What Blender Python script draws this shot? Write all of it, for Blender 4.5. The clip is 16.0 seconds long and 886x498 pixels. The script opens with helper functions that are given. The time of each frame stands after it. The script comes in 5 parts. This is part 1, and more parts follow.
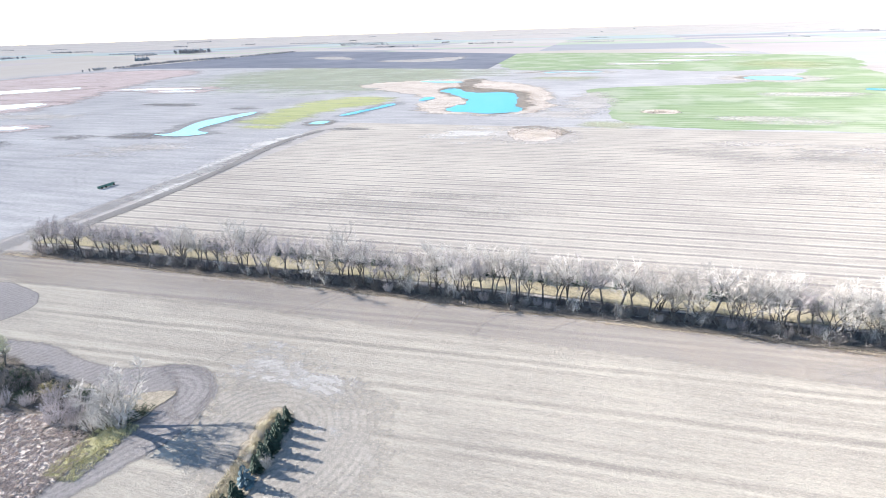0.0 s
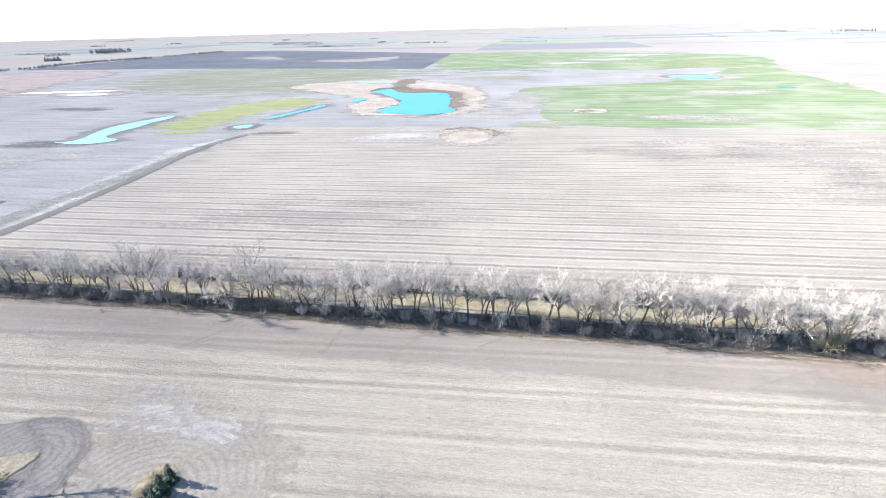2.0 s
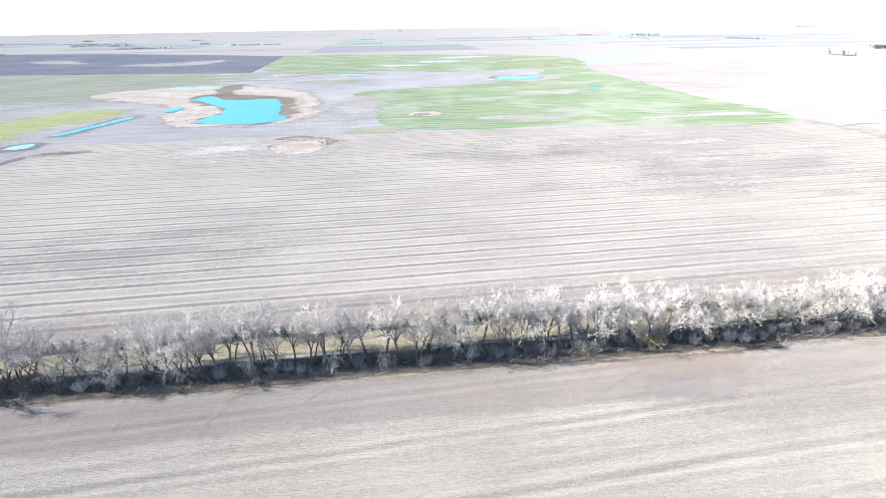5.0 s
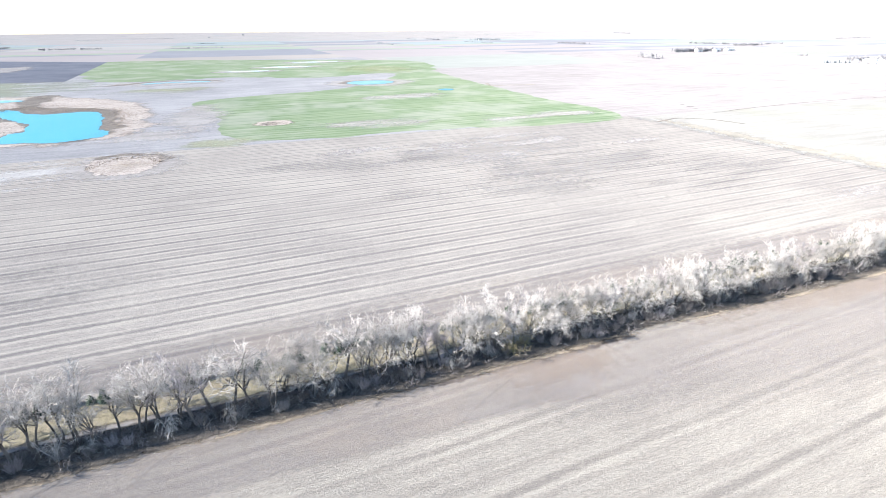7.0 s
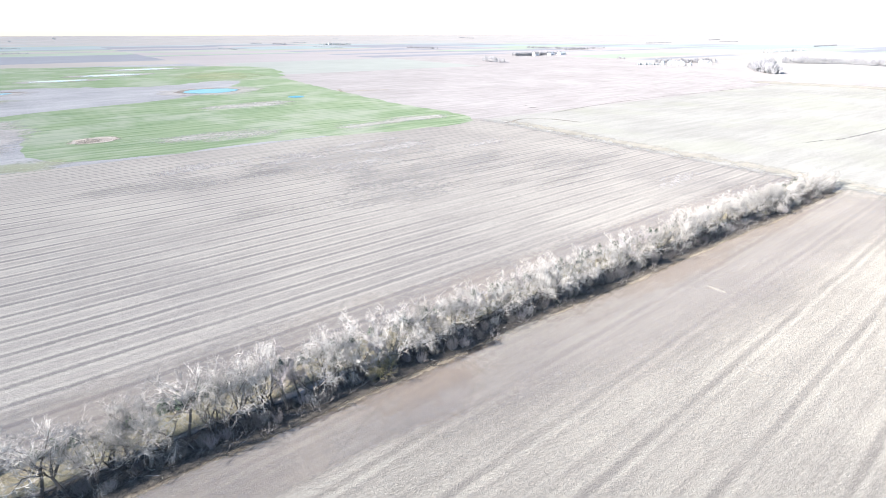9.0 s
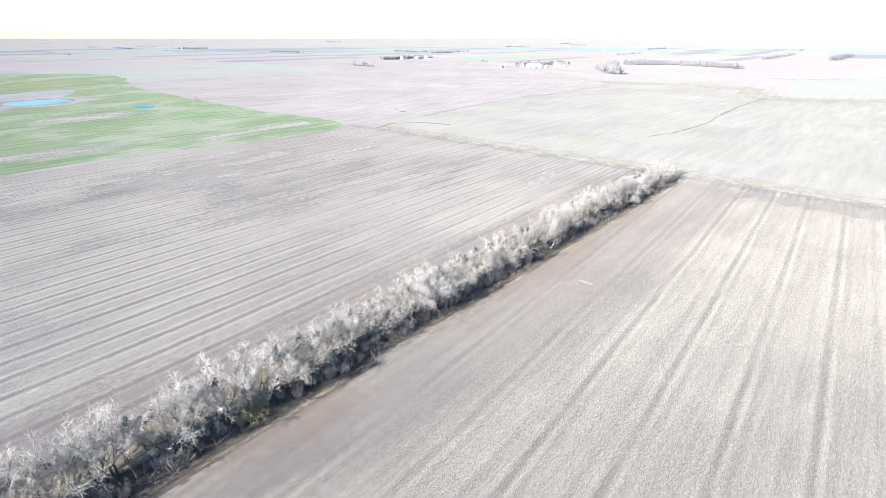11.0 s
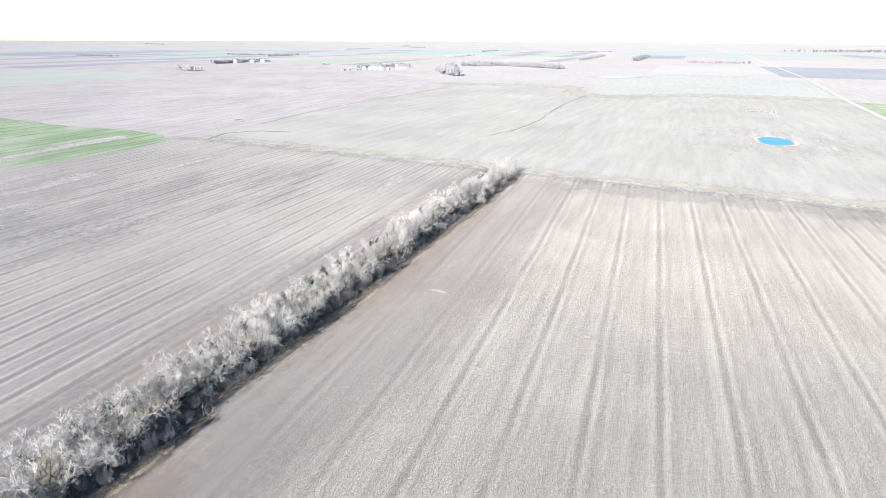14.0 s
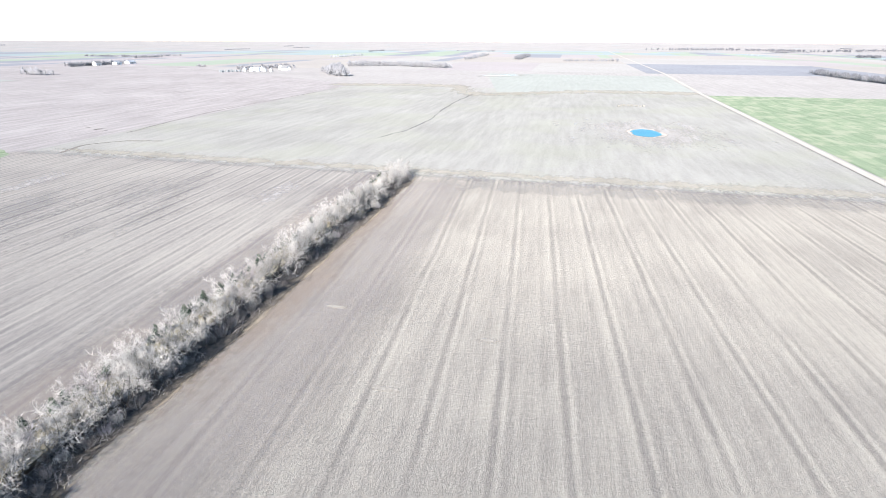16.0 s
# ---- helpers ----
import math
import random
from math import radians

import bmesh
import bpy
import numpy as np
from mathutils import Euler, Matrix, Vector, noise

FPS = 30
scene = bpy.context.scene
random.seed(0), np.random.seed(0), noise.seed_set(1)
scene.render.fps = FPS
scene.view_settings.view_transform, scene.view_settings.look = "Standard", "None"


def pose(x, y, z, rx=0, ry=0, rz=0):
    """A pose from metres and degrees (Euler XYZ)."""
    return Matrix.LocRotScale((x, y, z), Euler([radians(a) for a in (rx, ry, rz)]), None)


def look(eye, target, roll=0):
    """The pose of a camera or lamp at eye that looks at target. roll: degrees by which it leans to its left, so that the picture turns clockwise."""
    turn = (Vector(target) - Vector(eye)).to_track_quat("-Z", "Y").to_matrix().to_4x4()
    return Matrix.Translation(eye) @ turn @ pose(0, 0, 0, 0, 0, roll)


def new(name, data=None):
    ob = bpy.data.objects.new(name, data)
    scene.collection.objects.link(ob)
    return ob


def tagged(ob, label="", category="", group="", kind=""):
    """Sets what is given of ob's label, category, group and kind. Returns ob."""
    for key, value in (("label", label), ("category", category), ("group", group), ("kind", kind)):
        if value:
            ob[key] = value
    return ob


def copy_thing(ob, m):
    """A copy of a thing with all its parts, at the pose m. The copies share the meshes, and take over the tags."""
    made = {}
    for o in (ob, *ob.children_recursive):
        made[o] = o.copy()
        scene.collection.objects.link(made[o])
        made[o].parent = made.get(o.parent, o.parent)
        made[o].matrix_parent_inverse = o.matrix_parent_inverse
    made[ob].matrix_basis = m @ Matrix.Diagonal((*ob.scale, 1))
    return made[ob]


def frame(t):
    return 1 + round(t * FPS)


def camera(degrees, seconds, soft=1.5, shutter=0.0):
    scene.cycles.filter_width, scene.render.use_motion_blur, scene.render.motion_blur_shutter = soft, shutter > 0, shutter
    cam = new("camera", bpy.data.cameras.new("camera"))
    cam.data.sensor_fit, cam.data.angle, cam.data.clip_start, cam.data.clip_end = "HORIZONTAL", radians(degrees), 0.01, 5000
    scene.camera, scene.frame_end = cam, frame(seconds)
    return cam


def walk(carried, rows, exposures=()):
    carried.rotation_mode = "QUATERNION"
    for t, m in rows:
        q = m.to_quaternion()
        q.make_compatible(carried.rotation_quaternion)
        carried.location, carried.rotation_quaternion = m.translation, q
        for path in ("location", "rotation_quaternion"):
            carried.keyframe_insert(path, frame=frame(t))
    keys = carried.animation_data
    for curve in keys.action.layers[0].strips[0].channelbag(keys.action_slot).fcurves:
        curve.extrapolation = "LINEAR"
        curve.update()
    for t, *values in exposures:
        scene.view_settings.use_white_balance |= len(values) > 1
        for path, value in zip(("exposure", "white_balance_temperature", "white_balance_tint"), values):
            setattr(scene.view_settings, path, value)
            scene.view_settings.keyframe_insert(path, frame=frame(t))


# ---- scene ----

# The drone's flight: seconds, place in metres, yaw to the left from +y, pitch up, roll to the left.
cam = camera(80.14, 16.0, soft=0.65)
PATH = [
    (0, 0.00, 0.00, 52.78, 17.01, -22.66, -1.73),
    (0.5, 0.84, 2.37, 52.72, 16.27, -22.72, -1.70),
    (1, 1.66, 4.71, 52.65, 15.19, -22.77, -1.66),
    (1.5, 2.45, 7.00, 52.60, 12.89, -22.83, -1.58),
    (2, 3.23, 9.20, 52.57, 10.59, -22.87, -1.49),
    (2.5, 4.02, 11.31, 52.56, 8.24, -22.89, -1.39),
    (3, 4.85, 13.33, 52.60, 5.71, -22.93, -1.29),
    (3.5, 5.74, 15.21, 52.67, 2.90, -22.99, -1.16),
    (6, 10.52, 23.72, 53.12, -13.04, -22.90, -0.69),
    (6.5, 11.57, 25.15, 53.18, -17.01, -22.85, -0.54),
    (7, 12.69, 26.36, 53.24, -21.25, -22.76, -0.39),
    (7.5, 13.88, 27.40, 53.33, -25.88, -22.69, -0.29),
    (8, 15.10, 28.29, 53.47, -29.60, -22.60, -0.28),
    (8.5, 16.36, 29.08, 53.64, -33.01, -22.50, -0.16),
    (9, 17.63, 29.77, 53.77, -36.39, -22.39, -0.07),
    (11.5, 24.11, 32.43, 54.06, -53.08, -21.97, 0.14),
    (12, 25.46, 32.80, 54.09, -56.06, -21.89, 0.21),
    (12.5, 26.85, 33.03, 54.11, -57.88, -21.82, 0.28),
    (13, 28.24, 33.15, 54.13, -59.59, -21.79, 0.36),
    (13.5, 29.63, 33.25, 54.15, -62.08, -21.80, 0.36),
    (14, 31.00, 33.35, 54.15, -65.83, -21.76, 0.28),
    (14.5, 32.36, 33.45, 54.15, -69.41, -21.73, 0.24),
    (15, 33.69, 33.56, 54.15, -72.73, -21.69, 0.23),
    (15.5, 35.01, 33.67, 54.17, -75.53, -21.73, 0.22),
    (16, 36.33, 33.79, 54.20, -77.27, -21.74, 0.23),
]


def aim(x, y, z, yaw, pitch, roll):
    a, b = radians(yaw), radians(pitch)
    eye = Vector((x, y, z))
    return look(eye, eye + Vector((-math.sin(a) * math.cos(b), math.cos(a) * math.cos(b), math.sin(b))), roll)


walk(cam, [(t, aim(*row)) for t, *row in PATH], [(0.0, 2.03, 6320, 11), (3.5, 1.98, 6255, 11), (7.0, 1.82, 6170, 11), (9.0, 1.65, 6140, 11), (12.5, 1.43, 6080, 11), (16.0, 1.34, 6060, 11)])

# Low autumn sun in the west (-x), clear pale sky.
SUN_AZ, SUN_EL = 271.5, 24.2
world = bpy.data.worlds.new("sky")
scene.world = world
world.use_nodes = True
wt = world.node_tree
sky = wt.nodes.new("ShaderNodeTexSky")
sky.sky_type, sky.sun_disc = "NISHITA", False
sky.sun_elevation, sky.sun_rotation = radians(SUN_EL), radians(SUN_AZ)
sky.air_density, sky.dust_density, sky.ozone_density = 1.0, 0.0, 2.2
back = wt.nodes["Background"]
back.inputs["Strength"].default_value = 0.076
wt.links.new(sky.outputs[0], back.inputs["Color"])
lamp = bpy.data.lights.new("sun", "SUN")
lamp.energy, lamp.angle, lamp.color = 5.0, radians(0.53), (1.0, 0.925, 0.83)
to_sun = Vector((math.sin(radians(SUN_AZ)) * math.cos(radians(SUN_EL)), math.cos(radians(SUN_AZ)) * math.cos(radians(SUN_EL)), math.sin(radians(SUN_EL))))
sun = new("sun", lamp)
sun.matrix_world = look(to_sun * 200, (0, 0, 0))


# ---- materials ----
class Nodes:
    """A small helper to lay out a node material."""

    def __init__(self, name):
        self.mat = bpy.data.materials.new(name)
        self.mat.use_nodes = True
        self.tree = self.mat.node_tree
        self.bsdf = self.tree.nodes["Principled BSDF"]
        self.pos = self.node("ShaderNodeNewGeometry").outputs["Position"]

    def node(self, kind, **settings):
        n = self.tree.nodes.new(kind)
        for key, value in settings.items():
            n.inputs[key].default_value = value
        return n

    def link(self, a, b):
        self.tree.links.new(a, b)

    def put(self, socket, value):
        if isinstance(value, (int, float, tuple)):
            socket.default_value = value
        else:
            self.link(value, socket)

    def math(self, op, a, b=0.0, clamp=False):
        n = self.tree.nodes.new("ShaderNodeMath")
        n.operation, n.use_clamp = op, clamp
        self.put(n.inputs[0], a), self.put(n.inputs[1], b)
        return n.outputs[0]

    def noise(self, scale, detail=3.0, rough=0.55, stretch=None, turn=0.0):
        n = self.node("ShaderNodeTexNoise", Scale=scale, Detail=detail, Roughness=rough)
        place = self.pos
        if stretch:
            m = self.tree.nodes.new("ShaderNodeMapping")
            m.inputs["Scale"].default_value = stretch
            m.inputs["Rotation"].default_value = (0, 0, radians(turn))
            self.link(place, m.inputs["Vector"])
            place = m.outputs[0]
        self.link(place, n.inputs["Vector"])
        return n.outputs["Fac"]

    def ramp(self, value, low, high):
        n = self.tree.nodes.new("ShaderNodeMapRange")
        n.interpolation_type = "SMOOTHSTEP"
        self.put(n.inputs["Value"], value)
        n.inputs["From Min"].default_value, n.inputs["From Max"].default_value = low, high
        return n.outputs[0]

    def mix(self, value, a, b):
        n = self.tree.nodes.new("ShaderNodeMix")
        n.data_type = "RGBA"
        self.put(n.inputs[0], value)
        for socket, colour in ((n.inputs[6], a), (n.inputs[7], b)):
            self.put(socket, (*colour, 1.0) if isinstance(colour, tuple) and len(colour) == 3 else colour)
        return n.outputs[2]

    def finish(self, colour, rough=0.95, bump=None, height=0.05, spec=0.2):
        self.put(self.bsdf.inputs["Base Color"], (*colour, 1.0) if isinstance(colour, tuple) else colour)
        self.put(self.bsdf.inputs["Roughness"], rough)
        self.bsdf.inputs["Specular IOR Level"].default_value = spec
        if bump is not None:
            n = self.node("ShaderNodeBump", Strength=1.0, Distance=height)
            self.link(bump, n.inputs["Height"])
            self.link(n.outputs[0], self.bsdf.inputs["Normal"])
        return self.mat


def soil(name, dark, light, bands=(), speck=0.5, fade=0.0, patch=60.0, tint=None, grain=1.3, streak=0.0, turn=0.0, centre=None, rag=0.75, rows=0.0, wash=None, matte=0.38):
    """Bare or stubbled earth. bands: (period in metres, weight, turn in degrees, shift) of the strips that machines left."""
    k = Nodes(name)
    parts = k.tree.nodes.new("ShaderNodeSeparateXYZ")
    k.link(k.pos, parts.inputs[0])
    x, y = parts.outputs[0], parts.outputs[1]

    def swing(fac, weight):
        return k.math("MULTIPLY", k.math("SUBTRACT", fac, 0.5), 4.0 * weight)

    value = swing(k.noise(1 / patch, 5.0, 0.6), 0.42)
    calm = k.ramp(k.noise(1.6 / patch, 3.0), 0.36, 0.58)
    for period, weight, angle, shift in bands:
        c, s = math.cos(radians(angle)), math.sin(radians(angle))
        across = k.math("ADD", k.math("MULTIPLY", x, -s), k.math("MULTIPLY", y, c))
        if centre:
            dx, dy = k.math("SUBTRACT", x, centre[0]), k.math("SUBTRACT", y, centre[1])
            across = k.math("SQRT", k.math("ADD", k.math("MULTIPLY", dx, dx), k.math("MULTIPLY", dy, dy)))
        ragged = k.math("ADD", swing(k.noise(0.9, 4.0, 0.7), 0.2), swing(k.noise(0.05, 2.0), 0.22))
        turns = k.math("FRACT", k.math("ADD", k.math("DIVIDE", k.math("ADD", across, ragged), period), shift))
        tri = k.math("MULTIPLY", k.math("ABSOLUTE", k.math("SUBTRACT", turns, 0.5)), 2.0)
        gap = (1.2 if period > 12 else 0.5 if period > 3.2 else 0.16 * period) * 2 / period
        line = k.math("SUBTRACT", k.ramp(tri, 0.5 * gap, 1.5 * gap), 0.85)
        edge = k.math("SUBTRACT", 1.0, k.ramp(k.math("ABSOLUTE", k.math("SUBTRACT", tri, 2.4 * gap)), 0.0, 1.3 * gap))
        wave = k.math("MULTIPLY", k.math("ADD", line, k.math("MULTIPLY", edge, 0.7)), weight)
        if wash:
            wave = k.math("MULTIPLY", wave, k.math("SUBTRACT", 1.0, k.math("MULTIPLY", k.ramp(x, wash[0], wash[1]), wash[2])))
        value = k.math("ADD", value, k.math("MULTIPLY", wave, k.math("ADD", k.math("MULTIPLY", calm, 0.6), 0.4)))
    if streak:
        value = k.math("ADD", value, swing(k.noise(0.22, 5.0, 0.65, (0.10, 1.0, 1), -turn), streak))
    if rows:
        value = k.math("ADD", value, swing(k.noise(1.7, 4.0, 0.7, (0.05, 1.0, 1), -turn), rows))
    along_rows = (0.35, 1.0, 1.0) if rows else None
    fine = k.noise(grain, 6.0, 0.75, along_rows, -turn)
    grit = k.noise(grain * 4.3, 3.0, 0.7, along_rows, -turn)
    value = k.math("ADD", value, k.math("ADD", swing(fine, speck * 0.8), swing(grit, speck * 0.9)))
    colour = k.mix(k.ramp(value, -1.1, 1.1), dark, light)
    if tint:
        colour = k.mix(k.math("MULTIPLY", k.ramp(k.math("ADD", k.noise(1 / tint[1], 4.0), k.math("MULTIPLY", value, 0.05)), 0.46, 0.62), tint[2]), colour, tint[0])
    if fade:
        a = k.tree.nodes.new("ShaderNodeAttribute")
        a.attribute_name = "fade"
        ragged = k.math("ADD", swing(k.noise(0.05, 5.0, 0.7, (0.4, 1.6, 1)), 0.85), swing(k.noise(0.5, 5.0, 0.7), 0.5))
        k.link(k.math("MULTIPLY", k.ramp(k.math("ADD", a.outputs["Fac"], k.math("MULTIPLY", ragged, rag)), 0.2, 0.85), fade), k.bsdf.inputs["Alpha"])
    k.bsdf.inputs["Diffuse Roughness"].default_value = matte
    return k.finish(colour, 1.0, k.math("ADD", fine, k.math("MULTIPLY", grit, 0.4)), 0.2, 0.0)


def plain(name, dark, light, scale=2.0, rough=0.8, metal=0.0, bump=0.01, spec=0.3, vary=0.0):
    """A surface with a mottle at two scales; vary: how much one piece differs from the next."""
    k = Nodes(name)
    value = k.math("ADD", k.math("MULTIPLY", k.noise(scale, 5.0), 0.7), k.math("MULTIPLY", k.noise(scale * 7, 3.0), 0.3))
    if vary:
        info = k.tree.nodes.new("ShaderNodeObjectInfo").outputs["Random"]
        isle = k.tree.nodes.new("ShaderNodeNewGeometry").outputs["Random Per Island"]
        value = k.math("ADD", value, k.math("MULTIPLY", k.math("SUBTRACT", k.math("ADD", info, isle), 1.0), vary))
    k.bsdf.inputs["Metallic"].default_value = metal
    return k.finish(k.mix(k.ramp(value, 0.25, 0.75), dark, light), rough, k.noise(scale * 9, 4.0), bump, spec)


def water_material(name):
    k = Nodes(name)
    k.bsdf.inputs["IOR"].default_value = 1.33
    # Blue of the reflected sky is mixed into the base colour.
    return k.finish(k.mix(k.noise(0.03), (0.035, 0.255, 0.385), (0.05, 0.30, 0.44)), 0.3, k.noise(1.6, 3.0), 0.12, 0.38)


M_GROUND = soil("pale prairie soil", (0.26, 0.245, 0.235), (0.37, 0.35, 0.335), patch=160, speck=0.2, streak=0.6)
M_NEAR = soil("bean stubble in strips", (0.212, 0.195, 0.177), (0.412, 0.382, 0.329), [(10.668, 0.54, 3.55, 0.33), (5.334, 0.18, 3.55, 0.55)], 0.65, patch=50, streak=0.3, turn=3.55, grain=2.6, rows=0.28, matte=0.4)
M_HEAD = soil("trampled headland soil", (0.245, 0.222, 0.215), (0.43, 0.392, 0.368), speck=0.8, fade=0.4, patch=40, tint=((0.43, 0.345, 0.275), 20, 0.3), streak=0.5, turn=3, grain=2.6, rag=0.45, rows=0.35, matte=0.5)
M_HEADEAST = soil("brownish headland soil", (0.245, 0.222, 0.213), (0.43, 0.392, 0.368), speck=0.8, fade=0.42, patch=40, streak=0.4, turn=3, grain=2.6, rag=0.18, rows=0.35, matte=0.5)
M_NORTH = soil("corn stubble in strips", (0.195, 0.181, 0.175), (0.382, 0.356, 0.316), [(5.9, 1.12, 2.0, 0.607)], 0.45, patch=80, streak=0.4, turn=2.0, rows=0.3, wash=(20, 130, 0.5), matte=0.27)
M_WEST = soil("grey tilled soil", (0.192, 0.192, 0.203), (0.388, 0.382, 0.382), speck=0.7, patch=70, streak=0.5, turn=4, grain=0.6)
M_EAST = soil("hay stubble with regrowth", (0.235, 0.228, 0.21), (0.38, 0.368, 0.338), speck=0.6, patch=80, tint=((0.305, 0.31, 0.24), 60, 0.3), streak=0.5, turn=80, grain=0.7, matte=0.3)
M_FARHAY = soil("pale green hay", (0.262, 0.272, 0.25), (0.335, 0.345, 0.32), speck=0.05, patch=120, streak=0.6, turn=3)
M_PINK = soil("pale ploughed field", (0.235, 0.216, 0.21), (0.37, 0.345, 0.335), speck=0.6, patch=90, streak=0.9, turn=5, grain=0.5)
M_GREEN = soil("winter wheat rows", (0.138, 0.196, 0.113), (0.25, 0.293, 0.195), [(13.0, 0.6, 1.0, 0.0)], 0.8, patch=90, tint=((0.35, 0.35, 0.31), 50, 0.45), streak=1.1, turn=2)
M_THIN = soil("thin wheat on grey soil", (0.25, 0.29, 0.18), (0.36, 0.40, 0.26), speck=0.5, patch=120, fade=0.4, streak=1.2, turn=2, rag=1.1)
M_LUSH = soil("lush winter wheat", (0.155, 0.205, 0.135), (0.255, 0.30, 0.205), speck=0.4, patch=60, tint=((0.35, 0.35, 0.27), 16, 0.5), streak=1.0, turn=-12)
M_LIME = soil("yellow green volunteer growth", (0.33, 0.37, 0.14), (0.50, 0.51, 0.25), speck=0.9, patch=40, fade=0.55, streak=1.4, turn=60)
M_SOFTLIME = soil("pale yellow green growth", (0.28, 0.31, 0.17), (0.42, 0.43, 0.27), speck=0.9, patch=40, fade=0.45, streak=1.4, turn=60)
M_EDGEGRASS = soil("tan and yellow green grass", (0.26, 0.255, 0.14), (0.50, 0.46, 0.30), speck=1.6, patch=4, fade=1.0, rag=0.2)
# Black earth, its base colour lifted and blued for distance haze.
M_BLACK = soil("freshly ploughed earth blued by haze", (0.10, 0.108, 0.132), (0.19, 0.20, 0.23), speck=0.4, patch=120, streak=0.9)
M_TILLED = soil("dark chisel ploughed soil", (0.168, 0.157, 0.158), (0.335, 0.318, 0.312), [(1.2, 0.26, 64.0, 0.0)], 1.1, fade=0.9, patch=20, rag=0.35, grain=2.2)
M_TILLARC = soil("dark soil ploughed in arcs", (0.168, 0.157, 0.158), (0.335, 0.318, 0.312), [(1.3, 0.4, 0.0, 0.0)], 1.1, fade=0.9, patch=20, centre=(-63.5, 53.0), rag=0.25, grain=2.2)
M_ARC = soil("soil turned in arcs", (0.24, 0.224, 0.208), (0.50, 0.466, 0.415), [(1.2, 0.3, 0.0, 0.0)], 1.0, fade=0.7, patch=14, centre=(-43.0, 49.5), grain=2.2)
M_SALT = soil("white alkali crust", (0.40, 0.385, 0.37), (0.66, 0.645, 0.62), speck=1.7, fade=0.62, patch=8, streak=1.6, turn=10, grain=0.9, rag=1.15)
M_SALTARC = soil("thin alkali crust in arcs", (0.37, 0.355, 0.34), (0.60, 0.585, 0.565), [(1.25, 0.6, 0.0, 0.0)], 1.6, fade=0.58, patch=8, streak=1.0, turn=10, grain=1.2, rag=1.2, centre=(-42.3, 49.5))
M_PALE = soil("bleached dry pond margin", (0.31, 0.29, 0.275), (0.53, 0.505, 0.48), speck=1.0, fade=0.6, patch=25, streak=0.9, grain=0.5)
M_REEDBED = soil("matted dead reeds", (0.25, 0.217, 0.193), (0.53, 0.475, 0.425), speck=1.8, fade=1.0, patch=22, streak=0.6, grain=0.5)
M_MUD = soil("wet dark mud", (0.12, 0.11, 0.10), (0.32, 0.285, 0.25), speck=1.6, fade=0.85, patch=12, grain=0.4)
M_DAMP = soil("damp darker soil", (0.19, 0.188, 0.195), (0.29, 0.285, 0.285), speck=0.8, fade=0.34, patch=30, streak=0.7)
M_CLOUD = soil("slightly damp soil", (0.19, 0.184, 0.19), (0.29, 0.28, 0.283), speck=0.7, fade=0.2, patch=30, streak=1.0, turn=2, rag=0.9)
M_TRACK = soil("worn field track", (0.15, 0.145, 0.14), (0.27, 0.255, 0.245), speck=0.7, fade=0.9, patch=20)
M_HOLLOW = soil("damp hollow soil", (0.14, 0.138, 0.14), (0.26, 0.25, 0.25), speck=0.8, fade=0.6, patch=12, streak=0.8, rag=0.8)
M_MARK = soil("soil pressed by tyres", (0.17, 0.162, 0.155), (0.29, 0.275, 0.265), speck=1.5, fade=0.13, patch=6)
M_STRAWBAR = soil("spilled straw", (0.40, 0.37, 0.32), (0.58, 0.54, 0.47), speck=1.5, fade=0.6, patch=6, rag=0.5)
M_UNCUT = soil("uncut tan stubble", (0.21, 0.185, 0.148), (0.40, 0.362, 0.295), [(0.9, 0.4, 60.0, 0.0)], 1.8, fade=1.0, patch=5, rag=0.15)
M_GRAVEL = soil("pale gravel road", (0.33, 0.31, 0.275), (0.45, 0.425, 0.38), speck=0.4, patch=20)
# Litter brown with some of the shade under trees put into it.
M_LITTER = soil("leaf litter and weeds darkened for shade", (0.058, 0.054, 0.051), (0.19, 0.168, 0.142), speck=1.3, fade=1.0, patch=6, rag=0.5)
M_OLIVE = soil("olive dry grass", (0.19, 0.165, 0.113), (0.38, 0.338, 0.245), speck=1.6, fade=1.0, patch=9, tint=((0.26, 0.262, 0.145), 12, 0.2), streak=0.8, turn=2, rag=0.4)
M_FRINGE = soil("patchy tan grass", (0.22, 0.185, 0.145), (0.44, 0.38, 0.30), speck=1.8, fade=0.8, patch=8, rag=1.0)
M_CREAM = soil("bleached cream grass", (0.31, 0.29, 0.245), (0.45, 0.42, 0.36), speck=0.8, fade=0.6, patch=40, streak=0.8, grain=0.4)
# Paler pond water; sky blue is again set in the base colour.
M_TEAL = plain("shallow turquoise water", (0.10, 0.27, 0.33), (0.17, 0.36, 0.41), 0.03, 0.25, spec=0.4)
M_PALEBARK = plain("weathered pale bark", (0.20, 0.187, 0.175), (0.42, 0.395, 0.37), 1.5, 0.9, bump=0.02, spec=0.1, vary=0.25)
M_RUST = soil("rusty leaf litter on soil", (0.28, 0.205, 0.15), (0.46, 0.36, 0.28), speck=1.2, fade=0.22, patch=8, streak=0.8, turn=2, rag=0.9)
M_PINKREED = soil("pinkish slough grass", (0.27, 0.22, 0.215), (0.46, 0.40, 0.39), speck=1.2, fade=0.9, patch=40, streak=0.8, grain=0.3)
M_DRYGRASS = soil("dry tan grass", (0.22, 0.19, 0.148), (0.45, 0.405, 0.325), speck=1.8, fade=1.0, patch=10, tint=((0.33, 0.255, 0.195), 9, 0.45), rag=0.3)
M_WATER = water_material("pond water with sky blue")
